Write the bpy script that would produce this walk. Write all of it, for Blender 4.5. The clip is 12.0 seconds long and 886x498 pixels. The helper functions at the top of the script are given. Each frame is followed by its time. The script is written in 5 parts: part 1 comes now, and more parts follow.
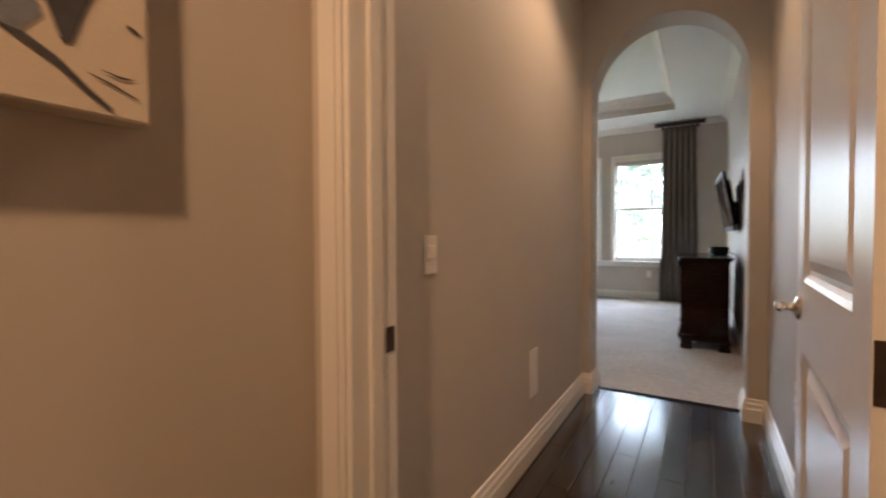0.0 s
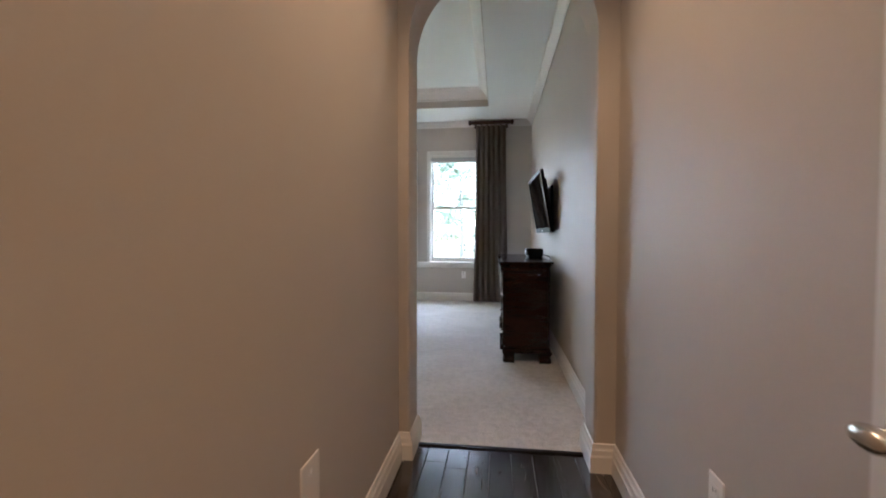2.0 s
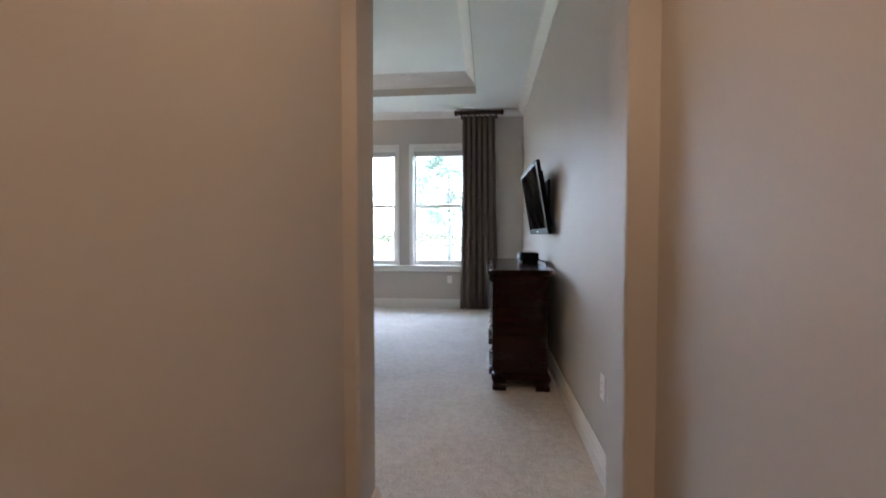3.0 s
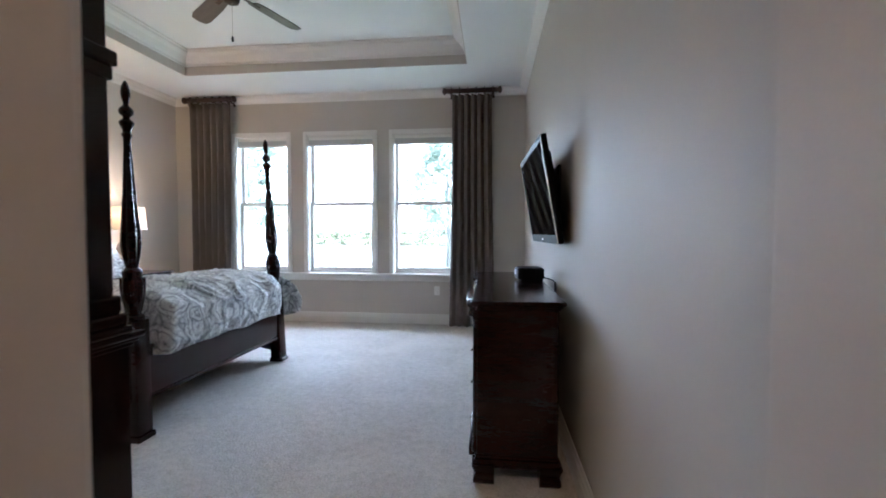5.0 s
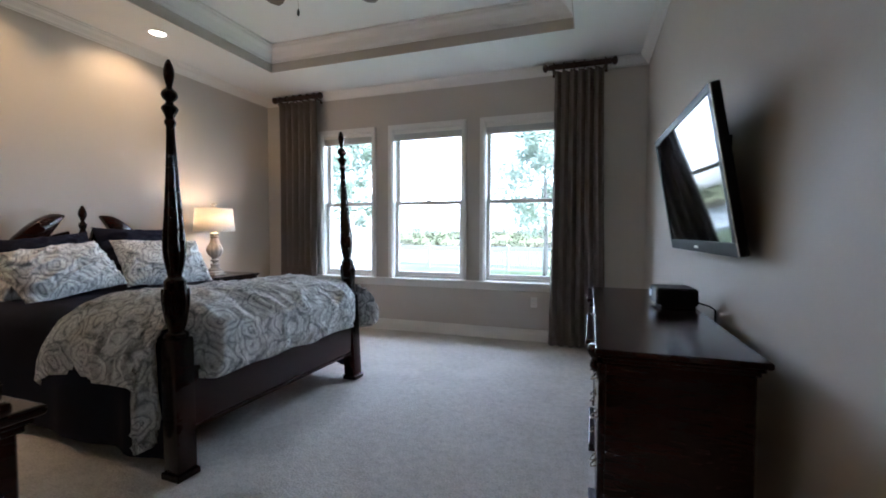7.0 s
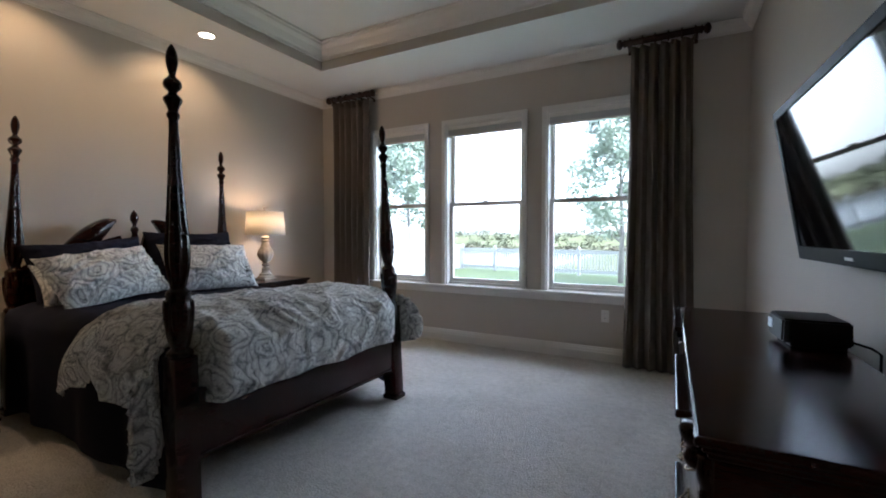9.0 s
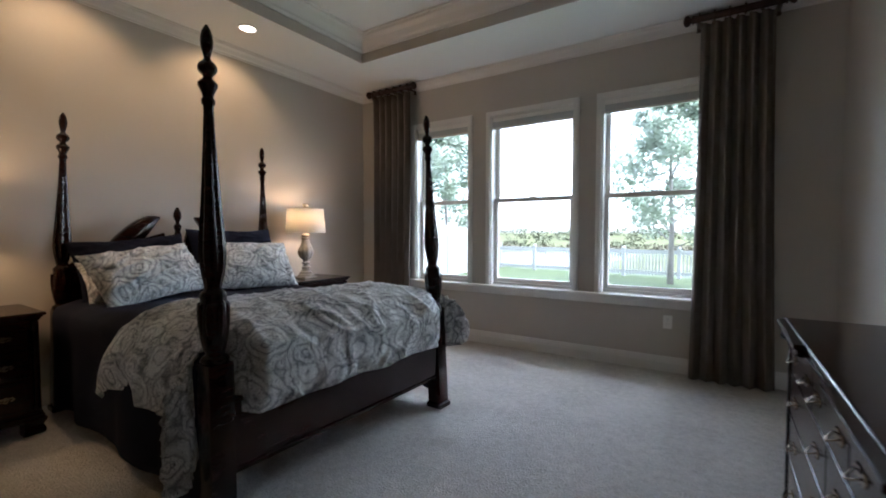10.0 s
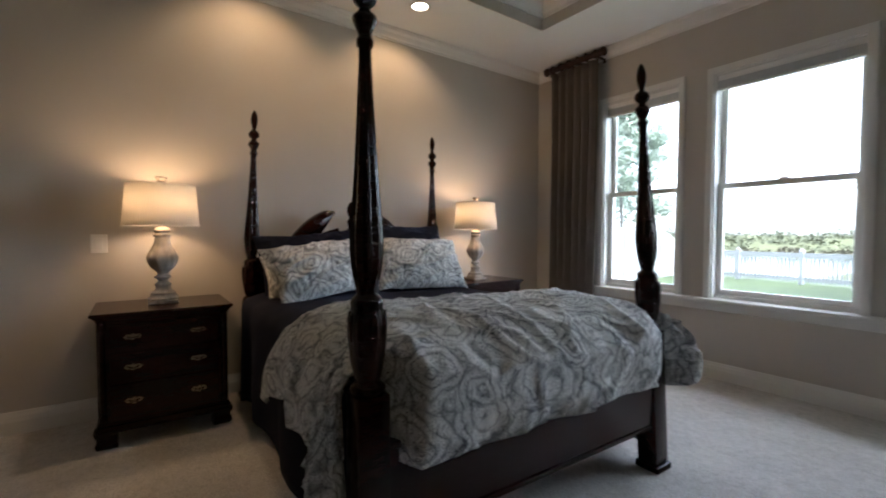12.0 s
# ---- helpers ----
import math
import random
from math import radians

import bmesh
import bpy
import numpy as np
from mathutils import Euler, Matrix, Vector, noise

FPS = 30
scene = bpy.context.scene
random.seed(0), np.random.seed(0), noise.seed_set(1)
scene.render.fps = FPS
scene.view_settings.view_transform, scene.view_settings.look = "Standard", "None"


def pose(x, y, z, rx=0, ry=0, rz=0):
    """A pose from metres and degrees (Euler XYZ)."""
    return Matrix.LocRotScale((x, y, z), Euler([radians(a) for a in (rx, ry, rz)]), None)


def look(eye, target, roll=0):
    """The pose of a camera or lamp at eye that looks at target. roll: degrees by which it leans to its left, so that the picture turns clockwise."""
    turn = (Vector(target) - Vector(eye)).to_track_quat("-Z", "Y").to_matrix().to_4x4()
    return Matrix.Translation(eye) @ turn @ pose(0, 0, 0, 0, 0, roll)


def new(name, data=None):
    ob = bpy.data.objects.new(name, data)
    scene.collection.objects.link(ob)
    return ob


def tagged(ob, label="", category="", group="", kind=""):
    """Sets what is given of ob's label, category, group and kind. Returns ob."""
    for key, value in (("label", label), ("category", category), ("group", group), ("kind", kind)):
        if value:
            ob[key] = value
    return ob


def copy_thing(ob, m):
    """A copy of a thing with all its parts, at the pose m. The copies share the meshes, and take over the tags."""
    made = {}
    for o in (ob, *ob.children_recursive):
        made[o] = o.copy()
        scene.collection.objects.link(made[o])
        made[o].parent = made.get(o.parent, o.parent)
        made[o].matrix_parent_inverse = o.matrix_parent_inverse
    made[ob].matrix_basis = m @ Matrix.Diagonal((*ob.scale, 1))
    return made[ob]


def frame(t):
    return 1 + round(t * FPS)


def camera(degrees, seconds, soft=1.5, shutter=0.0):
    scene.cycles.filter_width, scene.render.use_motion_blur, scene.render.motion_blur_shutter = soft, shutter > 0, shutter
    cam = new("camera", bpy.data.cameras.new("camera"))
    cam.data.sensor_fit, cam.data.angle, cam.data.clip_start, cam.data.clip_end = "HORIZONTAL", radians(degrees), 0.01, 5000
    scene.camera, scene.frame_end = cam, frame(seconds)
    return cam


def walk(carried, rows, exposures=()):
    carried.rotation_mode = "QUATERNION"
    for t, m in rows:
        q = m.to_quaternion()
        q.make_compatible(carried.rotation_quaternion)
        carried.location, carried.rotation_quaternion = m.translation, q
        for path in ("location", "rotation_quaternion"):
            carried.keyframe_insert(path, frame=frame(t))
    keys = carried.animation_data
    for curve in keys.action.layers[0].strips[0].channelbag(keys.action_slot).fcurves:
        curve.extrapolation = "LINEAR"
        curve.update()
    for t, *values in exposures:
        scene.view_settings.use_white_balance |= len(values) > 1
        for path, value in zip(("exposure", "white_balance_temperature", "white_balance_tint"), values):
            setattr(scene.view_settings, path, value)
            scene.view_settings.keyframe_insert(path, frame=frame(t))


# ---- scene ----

cam = camera(91.9, 12.0, 1.8, 0.4)
ROWS = [
    (0.0, 0.014, -0.004, 1.080, 31.24, -1.42, 0.26),
    (0.5, -0.059, 0.172, 1.067, 19.12, -1.53, 0.16),
    (1.0, -0.127, 0.419, 1.095, 11.90, -1.64, 0.01),
    (1.5, -0.196, 0.718, 1.112, 9.03, -1.78, -0.09),
    (2.0, -0.215, 0.986, 1.113, 7.29, -1.83, -0.03),
    (2.5, -0.203, 1.301, 1.131, 6.32, -1.77, 0.02),
    (3.0, -0.207, 1.622, 1.141, 5.89, -1.94, 0.08),
    (3.5, -0.197, 1.913, 1.152, 5.43, -1.94, 0.04),
    (5.3, -0.078, 2.851, 1.210, 7.20, -2.29, -0.11),
    (5.5, -0.082, 2.925, 1.205, 8.21, -2.21, -0.15),
    (6.0, -0.079, 3.099, 1.217, 11.87, -2.15, -0.08),
    (6.5, -0.127, 3.255, 1.212, 16.18, -2.19, -0.15),
    (7.0, -0.198, 3.401, 1.224, 19.01, -2.23, -0.11),
    (9.0, -0.219, 3.860, 1.238, 28.23, -1.97, 0.02),
    (9.5, -0.282, 3.912, 1.232, 30.51, -2.04, 0.03),
    (10.0, -0.403, 4.018, 1.230, 33.04, -2.18, -0.01),
    (10.5, -0.544, 4.112, 1.233, 36.30, -2.11, -0.06),
    (11.0, -0.688, 4.229, 1.208, 41.53, -2.00, 0.09),
    (11.5, -0.819, 4.349, 1.199, 47.61, -1.91, 0.18),
    (12.0, -0.948, 4.399, 1.184, 54.44, -2.02, -0.17),
]
EXPOSURES = [(0.0, 5.15, 5750, 10), (0.8, 5.28, 5400, 10), (2.0, 5.12, 5400, 10), (3.4, 5.10, 5250, 10), (5.5, 4.93, 5100, 10), (7.0, 4.36, 5240, 10), (9.0, 3.87, 5420, 10), (12.0, 3.82, 5680, 10)]
walk(cam, [(t, pose(x, y, z, 90 + pitch, roll, yaw)) for t, x, y, z, yaw, pitch, roll in ROWS], EXPOSURES)

# ---- world and large lights ----
world = bpy.data.worlds.new("sky")
scene.world = world
world.use_nodes = True
wn = world.node_tree.nodes
sky = wn.new("ShaderNodeTexSky")
sky.sky_type = "NISHITA"
sky.sun_disc = False
sky.sun_elevation, sky.sun_rotation = radians(62), radians(70)
sky.air_density, sky.dust_density = 1.0, 2.5
wn["Background"].inputs["Strength"].default_value = 0.15
cloud = wn.new("ShaderNodeHueSaturation")
cloud.inputs["Saturation"].default_value = 0.35
world.node_tree.links.new(sky.outputs[0], cloud.inputs["Color"])
world.node_tree.links.new(cloud.outputs[0], wn["Background"].inputs["Color"])

sun = new("sun", bpy.data.lights.new("sun", "SUN"))
sun.data.energy, sun.data.angle, sun.data.color = 0.5, radians(12), (1.0, 0.96, 0.9)
sun.matrix_world = look((8.82, 3.21, 17.66), (0, 0, 0))

# room dimensions
XL, XR = -4.43, 0.335          # head wall, tv wall
HALL_L = -0.70
Y0, Y1 = 3.05, 3.27            # arch wall
YW = 8.26                      # window wall
ZC = 3.02                      # ceiling
TRAY = (-3.63, -0.36, 4.10, 7.41)
ZT = 3.265
ARCH = (-0.647, 0.238, 2.04)   # arch opening and its spring line
WINDOWS = [(-3.60, -2.765), (-2.59, -1.58), (-1.42, -0.42)]
WZ = (0.66, 2.54)
DOOR = (-0.595, 0.235, 2.08)
YD = (0.64, 0.79)
GROUND = -0.45


def spot(name, place, watts, colour, degrees, blend=0.6, radius=0.05):
    ob = new(name, bpy.data.lights.new(name, "SPOT"))
    ob.data.energy, ob.data.color, ob.data.spot_size, ob.data.spot_blend = watts, colour, radians(degrees), blend
    ob.data.shadow_soft_size = radius
    ob.location = place
    return ob


WARM = (1.0, 0.60, 0.28)
DOWNLIGHTS = [(-3.925, 6.293, ZC), (-3.925, 5.12, ZC), (-0.19, 2.08, 2.75), (-0.15, -0.55, 2.75)]
WARM_HALL = (1.0, 0.58, 0.30)
for (x, y, z), w, c in zip(DOWNLIGHTS, (1.7, 1.45, 1.45, 4.2), (WARM, WARM, WARM_HALL, (1.0, 0.53, 0.24))):
    bulb = spot("downlight_bulb", (x, y, z - 0.02), w, c, 130 if x > -1 else 116)
    bulb.rotation_euler = (0, 0 if x > -1 else radians(28), 0)      # the bedroom ones are turned to the wall

# ---- materials ----


def material(name, colour, rough=0.6, metal=0.0, var=0.12, scale=6.0, grain=60.0, bump=0.05, coat=0.0, spec=0.5, stretch=(1, 1, 1), second=None, sheen=0.0):
    """Principled paint with two scales of variation and a fine bump."""
    m = bpy.data.materials.new(name)
    m.use_nodes = True
    n, l = m.node_tree.nodes, m.node_tree.links
    p = n["Principled BSDF"]
    co = n.new("ShaderNodeTexCoord")
    mp = n.new("ShaderNodeMapping")
    mp.inputs["Scale"].default_value = stretch
    l.new(co.outputs["Object"], mp.inputs["Vector"])
    big, fine = n.new("ShaderNodeTexNoise"), n.new("ShaderNodeTexNoise")
    big.inputs["Scale"].default_value, fine.inputs["Scale"].default_value = scale, grain
    big.inputs["Detail"].default_value, fine.inputs["Detail"].default_value = 4, 3
    for x in (big, fine):
        l.new(mp.outputs[0], x.inputs["Vector"])
    mix = n.new("ShaderNodeMix")
    mix.data_type = "FLOAT"
    mix.inputs[0].default_value = 0.4
    l.new(big.outputs["Fac"], mix.inputs[2])
    l.new(fine.outputs["Fac"], mix.inputs[3])
    ramp = n.new("ShaderNodeValToRGB")
    lo = second or tuple(c * (1 - var) for c in colour)
    hi = tuple(min(1, c * (1 + var)) for c in colour)
    ramp.color_ramp.elements[0].position, ramp.color_ramp.elements[1].position = 0.3, 0.7
    ramp.color_ramp.elements[0].color, ramp.color_ramp.elements[1].color = (*lo, 1), (*hi, 1)
    l.new(mix.outputs[0], ramp.inputs[0])
    l.new(ramp.outputs[0], p.inputs["Base Color"])
    p.inputs["Roughness"].default_value, p.inputs["Metallic"].default_value = rough, metal
    p.inputs["Coat Weight"].default_value, p.inputs["Coat Roughness"].default_value = coat, 0.12
    p.inputs["Specular IOR Level"].default_value = spec
    p.inputs["Sheen Weight"].default_value = sheen
    if bump:
        b = n.new("ShaderNodeBump")
        b.inputs["Strength"].default_value, b.inputs["Distance"].default_value = bump, 0.01
        l.new(mix.outputs[0], b.inputs["Height"])
        l.new(b.outputs[0], p.inputs["Normal"])
    return m


M_WALL = material("greige_wall_paint", (0.56, 0.515, 0.46), 0.55, var=0.03, scale=1.5, grain=180, bump=0.06, spec=0.35)
M_CEIL = material("white_ceiling_paint", (0.82, 0.82, 0.80), 0.8, var=0.02, scale=2, grain=120, bump=0.08)
M_TRIM = material("white_trim_paint", (0.80, 0.78, 0.74), 0.3, var=0.02, scale=3, grain=90, bump=0.02)
M_DOOR = material("white_door_paint", (0.78, 0.76, 0.73), 0.30, var=0.02, scale=3, grain=60, bump=0.03)
M_WOOD = material("dark_mahogany", (0.016, 0.0046, 0.0032), 0.2, var=0.45, scale=3, grain=26, bump=0.03, coat=0.12, spec=0.22, stretch=(1, 1, 6))
M_WOODX = material("dark_mahogany_long_grain", (0.016, 0.0046, 0.0032), 0.2, var=0.45, scale=3, grain=26, bump=0.03, coat=0.12, spec=0.22, stretch=(6, 1, 6))
M_POLE = material("reddish_walnut_pole", (0.05, 0.022, 0.016), 0.35, var=0.4, scale=8, grain=40, bump=0.1)
M_NAVY = material("navy_cotton", (0.013, 0.015, 0.028), 0.85, var=0.25, scale=4, grain=300, bump=0.15, spec=0.08)
M_CURTAIN = material("taupe_curtain_cloth", (0.15, 0.122, 0.104), 0.75, var=0.15, scale=5, grain=220, bump=0.1, stretch=(1, 1, 0.2), sheen=0.05, spec=0.3)
M_BRASS = material("aged_brass", (0.26, 0.20, 0.14), 0.24, 1.0, var=0.2, scale=20, grain=90, bump=0.05)
M_BRONZE = material("dark_bronze", (0.10, 0.075, 0.06), 0.4, 0.9, var=0.2, scale=20, grain=90, bump=0.05)
M_NICKEL = material("satin_nickel", (0.62, 0.58, 0.52), 0.25, 1.0, var=0.08, scale=20, grain=90, bump=0.02)
M_BLACK = material("black_plastic", (0.008, 0.008, 0.009), 0.45, var=0.2, scale=20, grain=90, bump=0.02, spec=0.12)
M_SCREEN = material("dark_glass_screen", (0.004, 0.004, 0.005), 0.04, var=0.05, scale=4, grain=20, bump=0.0, spec=0.6)
M_PLATE = material("white_plastic", (0.86, 0.84, 0.80), 0.35, var=0.02, scale=10, grain=90, bump=0.0)
M_VINYL = material("white_vinyl", (0.34, 0.34, 0.335), 0.4, var=0.03, scale=4, grain=60, bump=0.02)
M_FANBLADE = material("walnut_fan_blade", (0.12, 0.10, 0.085), 0.4, var=0.3, scale=3, grain=30, bump=0.03, stretch=(1, 8, 1))


def ramp_material(name, build):
    m = bpy.data.materials.new(name)
    m.use_nodes = True
    build(m.node_tree.nodes, m.node_tree.links, m.node_tree.nodes["Principled BSDF"])
    return m


def paisley(n, l, p):
    """Pale linen ground with fine swirled blue-grey ornament in loose medallions."""
    co = n.new("ShaderNodeTexCoord")
    def math_node(op, a, b=None, c=None):
        x = n.new("ShaderNodeMath")
        x.operation = op
        for k, q in enumerate((a, b, c)):
            if q is None:
                continue
            if isinstance(q, (int, float)):
                x.inputs[k].default_value = q
            else:
                l.new(q, x.inputs[k])
        return x.outputs[0]

    warp = n.new("ShaderNodeTexNoise")
    warp.inputs["Scale"].default_value, warp.inputs["Detail"].default_value = 6.5, 2.0
    l.new(co.outputs["Object"], warp.inputs["Vector"])
    bent = n.new("ShaderNodeVectorMath")
    bent.operation = "MULTIPLY_ADD"
    bent.inputs[1].default_value = (0.17, 0.17, 0.17)
    l.new(warp.outputs["Color"], bent.inputs[0])
    l.new(co.outputs["Object"], bent.inputs[2])
    drop, rim = n.new("ShaderNodeTexVoronoi"), n.new("ShaderNodeTexVoronoi")
    rim.feature = "DISTANCE_TO_EDGE"
    for x in (drop, rim):
        x.inputs["Scale"].default_value = 5.5
        l.new(bent.outputs[0], x.inputs["Vector"])
    sprig, wash = n.new("ShaderNodeTexNoise"), n.new("ShaderNodeTexNoise")
    for x, sc, dt, ds in ((sprig, 11.0, 1.5, 3.2), (wash, 5.0, 2.0, 0.5)):
        x.inputs["Scale"].default_value, x.inputs["Detail"].default_value, x.inputs["Distortion"].default_value = sc, dt, ds
        l.new(co.outputs["Object"], x.inputs["Vector"])
    rings = math_node("POWER", math_node("ABSOLUTE", math_node("SINE", math_node("MULTIPLY", drop.outputs["Distance"], 17.0))), 0.8)
    vein = math_node("ABSOLUTE", math_node("SINE", math_node("MULTIPLY", sprig.outputs["Fac"], 36.0)))
    edge = math_node("MINIMUM", math_node("MULTIPLY", rim.outputs["Distance"], 9.0), 1.0)
    tone = math_node("MULTIPLY", math_node("MULTIPLY_ADD", rings, 0.6, 0.4), math_node("MULTIPLY_ADD", vein, 0.68, 0.32))
    tone = math_node("MULTIPLY", tone, math_node("MULTIPLY_ADD", edge, 0.3, 0.7))
    fac = math_node("MULTIPLY_ADD", wash.outputs["Fac"], 0.5, math_node("SUBTRACT", tone, 0.25))
    ramp = n.new("ShaderNodeValToRGB")
    e = ramp.color_ramp.elements
    e[0].position, e[0].color = 0.16, (0.09, 0.10, 0.115, 1)
    e[1].position, e[1].color = 0.78, (0.80, 0.81, 0.79, 1)
    l.new(fac, ramp.inputs[0])
    l.new(ramp.outputs[0], p.inputs["Base Color"])
    p.inputs["Roughness"].default_value = 0.85
    p.inputs["Sheen Weight"].default_value = 0.1
    wr = n.new("ShaderNodeTexNoise")
    wr.noise_type = "RIDGED_MULTIFRACTAL"
    wr.inputs["Scale"].default_value, wr.inputs["Detail"].default_value, wr.inputs["Distortion"].default_value = 4.4, 3, 1.1
    l.new(co.outputs["Object"], wr.inputs["Vector"])
    b = n.new("ShaderNodeBump")
    b.inputs["Strength"].default_value, b.inputs["Distance"].default_value = 1.0, 0.045
    l.new(wr.outputs["Fac"], b.inputs["Height"])
    l.new(b.outputs[0], p.inputs["Normal"])


def carpet(n, l, p):
    """Cut pile: tufts, soft brushed patches and broad vacuum strokes."""
    co = n.new("ShaderNodeTexCoord")
    tuft, patch, sweep = (n.new("ShaderNodeTexNoise") for _ in range(3))
    tuft.inputs["Scale"].default_value, tuft.inputs["Detail"].default_value = 95, 3
    patch.inputs["Scale"].default_value, patch.inputs["Detail"].default_value, patch.inputs["Distortion"].default_value = 22, 6, 0.4
    sweep.inputs["Scale"].default_value, sweep.inputs["Detail"].default_value, sweep.inputs["Distortion"].default_value = 1.3, 2, 1.5
    for x in (tuft, patch, sweep):
        l.new(co.outputs["Object"], x.inputs["Vector"])
    a, b = n.new("ShaderNodeMath"), n.new("ShaderNodeMath")
    for x in (a, b):
        x.operation = "MULTIPLY_ADD"
    a.inputs[1].default_value = 1.6
    l.new(tuft.outputs["Fac"], a.inputs[0])
    l.new(patch.outputs["Fac"], a.inputs[2])
    b.inputs[1].default_value = 0.75
    l.new(sweep.outputs["Fac"], b.inputs[0])
    l.new(a.outputs[0], b.inputs[2])
    ramp = n.new("ShaderNodeValToRGB")
    e = ramp.color_ramp.elements
    e[0].position, e[0].color = 0.80, (0.485, 0.455, 0.415, 1)
    e[1].position, e[1].color = 1.28 / 1.3, (0.77, 0.735, 0.69, 1)
    div = n.new("ShaderNodeMath")
    div.operation = "MULTIPLY"
    div.inputs[1].default_value = 0.503
    l.new(b.outputs[0], div.inputs[0])
    e[0].position, e[1].position = 0.58, 1.0
    l.new(div.outputs[0], ramp.inputs[0])
    l.new(ramp.outputs[0], p.inputs["Base Color"])
    p.inputs["Roughness"].default_value, p.inputs["Specular IOR Level"].default_value = 0.95, 0.1
    p.inputs["Sheen Weight"].default_value = 0.1
    bp = n.new("ShaderNodeBump")
    bp.inputs["Strength"].default_value, bp.inputs["Distance"].default_value = 0.7, 0.012
    l.new(a.outputs[0], bp.inputs["Height"])
    l.new(bp.outputs[0], p.inputs["Normal"])


M_CARPET = ramp_material("beige_carpet_pile", carpet)
M_PAISLEY = ramp_material("paisley_cotton", paisley)


def plank_wood(n, l, p):
    """Near-black stained oak with pale wire-brushed grain, each plank a little different."""
    co, oi = n.new("ShaderNodeTexCoord"), n.new("ShaderNodeObjectInfo")
    off = n.new("ShaderNodeVectorMath")
    off.operation = "MULTIPLY_ADD"
    off.inputs[1].default_value = (7, 13, 5)
    rnd = n.new("ShaderNodeCombineXYZ")
    for i in range(3):
        l.new(oi.outputs["Random"], rnd.inputs[i])
    l.new(rnd.outputs[0], off.inputs[0])
    l.new(co.outputs["Object"], off.inputs[2])
    mp = n.new("ShaderNodeMapping")
    mp.inputs["Scale"].default_value = (1, 0.16, 1)
    l.new(off.outputs[0], mp.inputs["Vector"])
    nz = n.new("ShaderNodeTexNoise")
    nz.inputs["Scale"].default_value, nz.inputs["Detail"].default_value, nz.inputs["Distortion"].default_value = 28, 5, 1.5
    l.new(mp.outputs[0], nz.inputs["Vector"])
    ramp = n.new("ShaderNodeValToRGB")
    e = ramp.color_ramp.elements
    e[0].position, e[0].color = 0.52, (0.022, 0.015, 0.013, 1)
    e[1].position, e[1].color = 0.78, (0.11, 0.10, 0.10, 1)
    l.new(nz.outputs["Fac"], ramp.inputs[0])
    l.new(ramp.outputs[0], p.inputs["Base Color"])
    p.inputs["Roughness"].default_value = 0.2
    p.inputs["Coat Weight"].default_value, p.inputs["Coat Roughness"].default_value = 0.9, 0.17
    b = n.new("ShaderNodeBump")
    b.inputs["Strength"].default_value, b.inputs["Distance"].default_value = 0.12, 0.003
    l.new(nz.outputs["Fac"], b.inputs["Height"])
    l.new(b.outputs[0], p.inputs["Normal"])


M_PLANK = ramp_material("dark_oak_plank", plank_wood)
M_GAP = material("pale_floor_joint", (0.20, 0.19, 0.185), 0.8, var=0.3, bump=0)


def glass(n, l, p):
    # grey tint holds down the brightness of the outdoors behind the panes
    p.inputs["Base Color"].default_value = (0.75, 0.77, 0.765, 1)
    p.inputs["Roughness"].default_value = 0.0
    p.inputs["Transmission Weight"].default_value = 1.0
    p.inputs["IOR"].default_value = 1.05


M_GLASS = ramp_material("tinted_window_glass", glass)


def lamp_cloth(n, l, p):
    p.inputs["Base Color"].default_value = (0.84, 0.81, 0.75, 1)
    p.inputs["Roughness"].default_value = 0.8
    tr = n.new("ShaderNodeBsdfTranslucent")
    tr.inputs["Color"].default_value = (0.9, 0.86, 0.78, 1)
    mx = n.new("ShaderNodeMixShader")
    mx.inputs[0].default_value = 0.36
    l.new(p.outputs[0], mx.inputs[1])
    l.new(tr.outputs[0], mx.inputs[2])
    l.new(mx.outputs[0], n["Material Output"].inputs["Surface"])


M_SHADE = ramp_material("linen_lampshade", lamp_cloth)
M_LAMPBASE = material("distressed_whitewashed_wood", (0.55, 0.49, 0.41), 0.7, var=0.2, scale=9, grain=40, bump=0.25, stretch=(1, 1, 0.35), second=(0.24, 0.22, 0.20))


def glow(name, colour, strength):
    def build(n, l, p):
        p.inputs["Emission Color"].default_value = (*colour, 1)
        p.inputs["Emission Strength"].default_value = strength
    return ramp_material(name, build)


M_LENS = glow("lit_downlight_lens", (1.0, 0.85, 0.65), 1.2)
M_LED = glow("small_indicator", (0.5, 0.75, 1.0), 0.012)
M_GRASS = material("lawn_grass", (0.046, 0.066, 0.020), 0.9, var=0.3, scale=0.6, grain=30, bump=0.4)
M_ROUGHGRASS = material("field_grass", (0.095, 0.10, 0.052), 0.95, var=0.4, scale=0.5, grain=6, bump=0.4, spec=0.03)
M_LEAF = material("tree_leaves", (0.12, 0.145, 0.11), 0.6, var=0.35, scale=1.0, grain=12, bump=0.0)
M_BUSH = material("shrub_leaves", (0.090, 0.096, 0.062), 0.8, var=0.45, scale=0.3, grain=3, bump=0.0, spec=0.1)
for lm in (M_LEAF,):
    ln_, ll_ = lm.node_tree.nodes, lm.node_tree.links
    lt, lx = ln_.new("ShaderNodeBsdfTranslucent"), ln_.new("ShaderNodeMixShader")
    lt.inputs["Color"].default_value = (0.46, 0.52, 0.43, 1)
    lx.inputs[0].default_value = 0.66
    ll_.new(ln_["Principled BSDF"].outputs[0], lx.inputs[1])
    ll_.new(lt.outputs[0], lx.inputs[2])
    ll_.new(lx.outputs[0], ln_["Material Output"].inputs["Surface"])
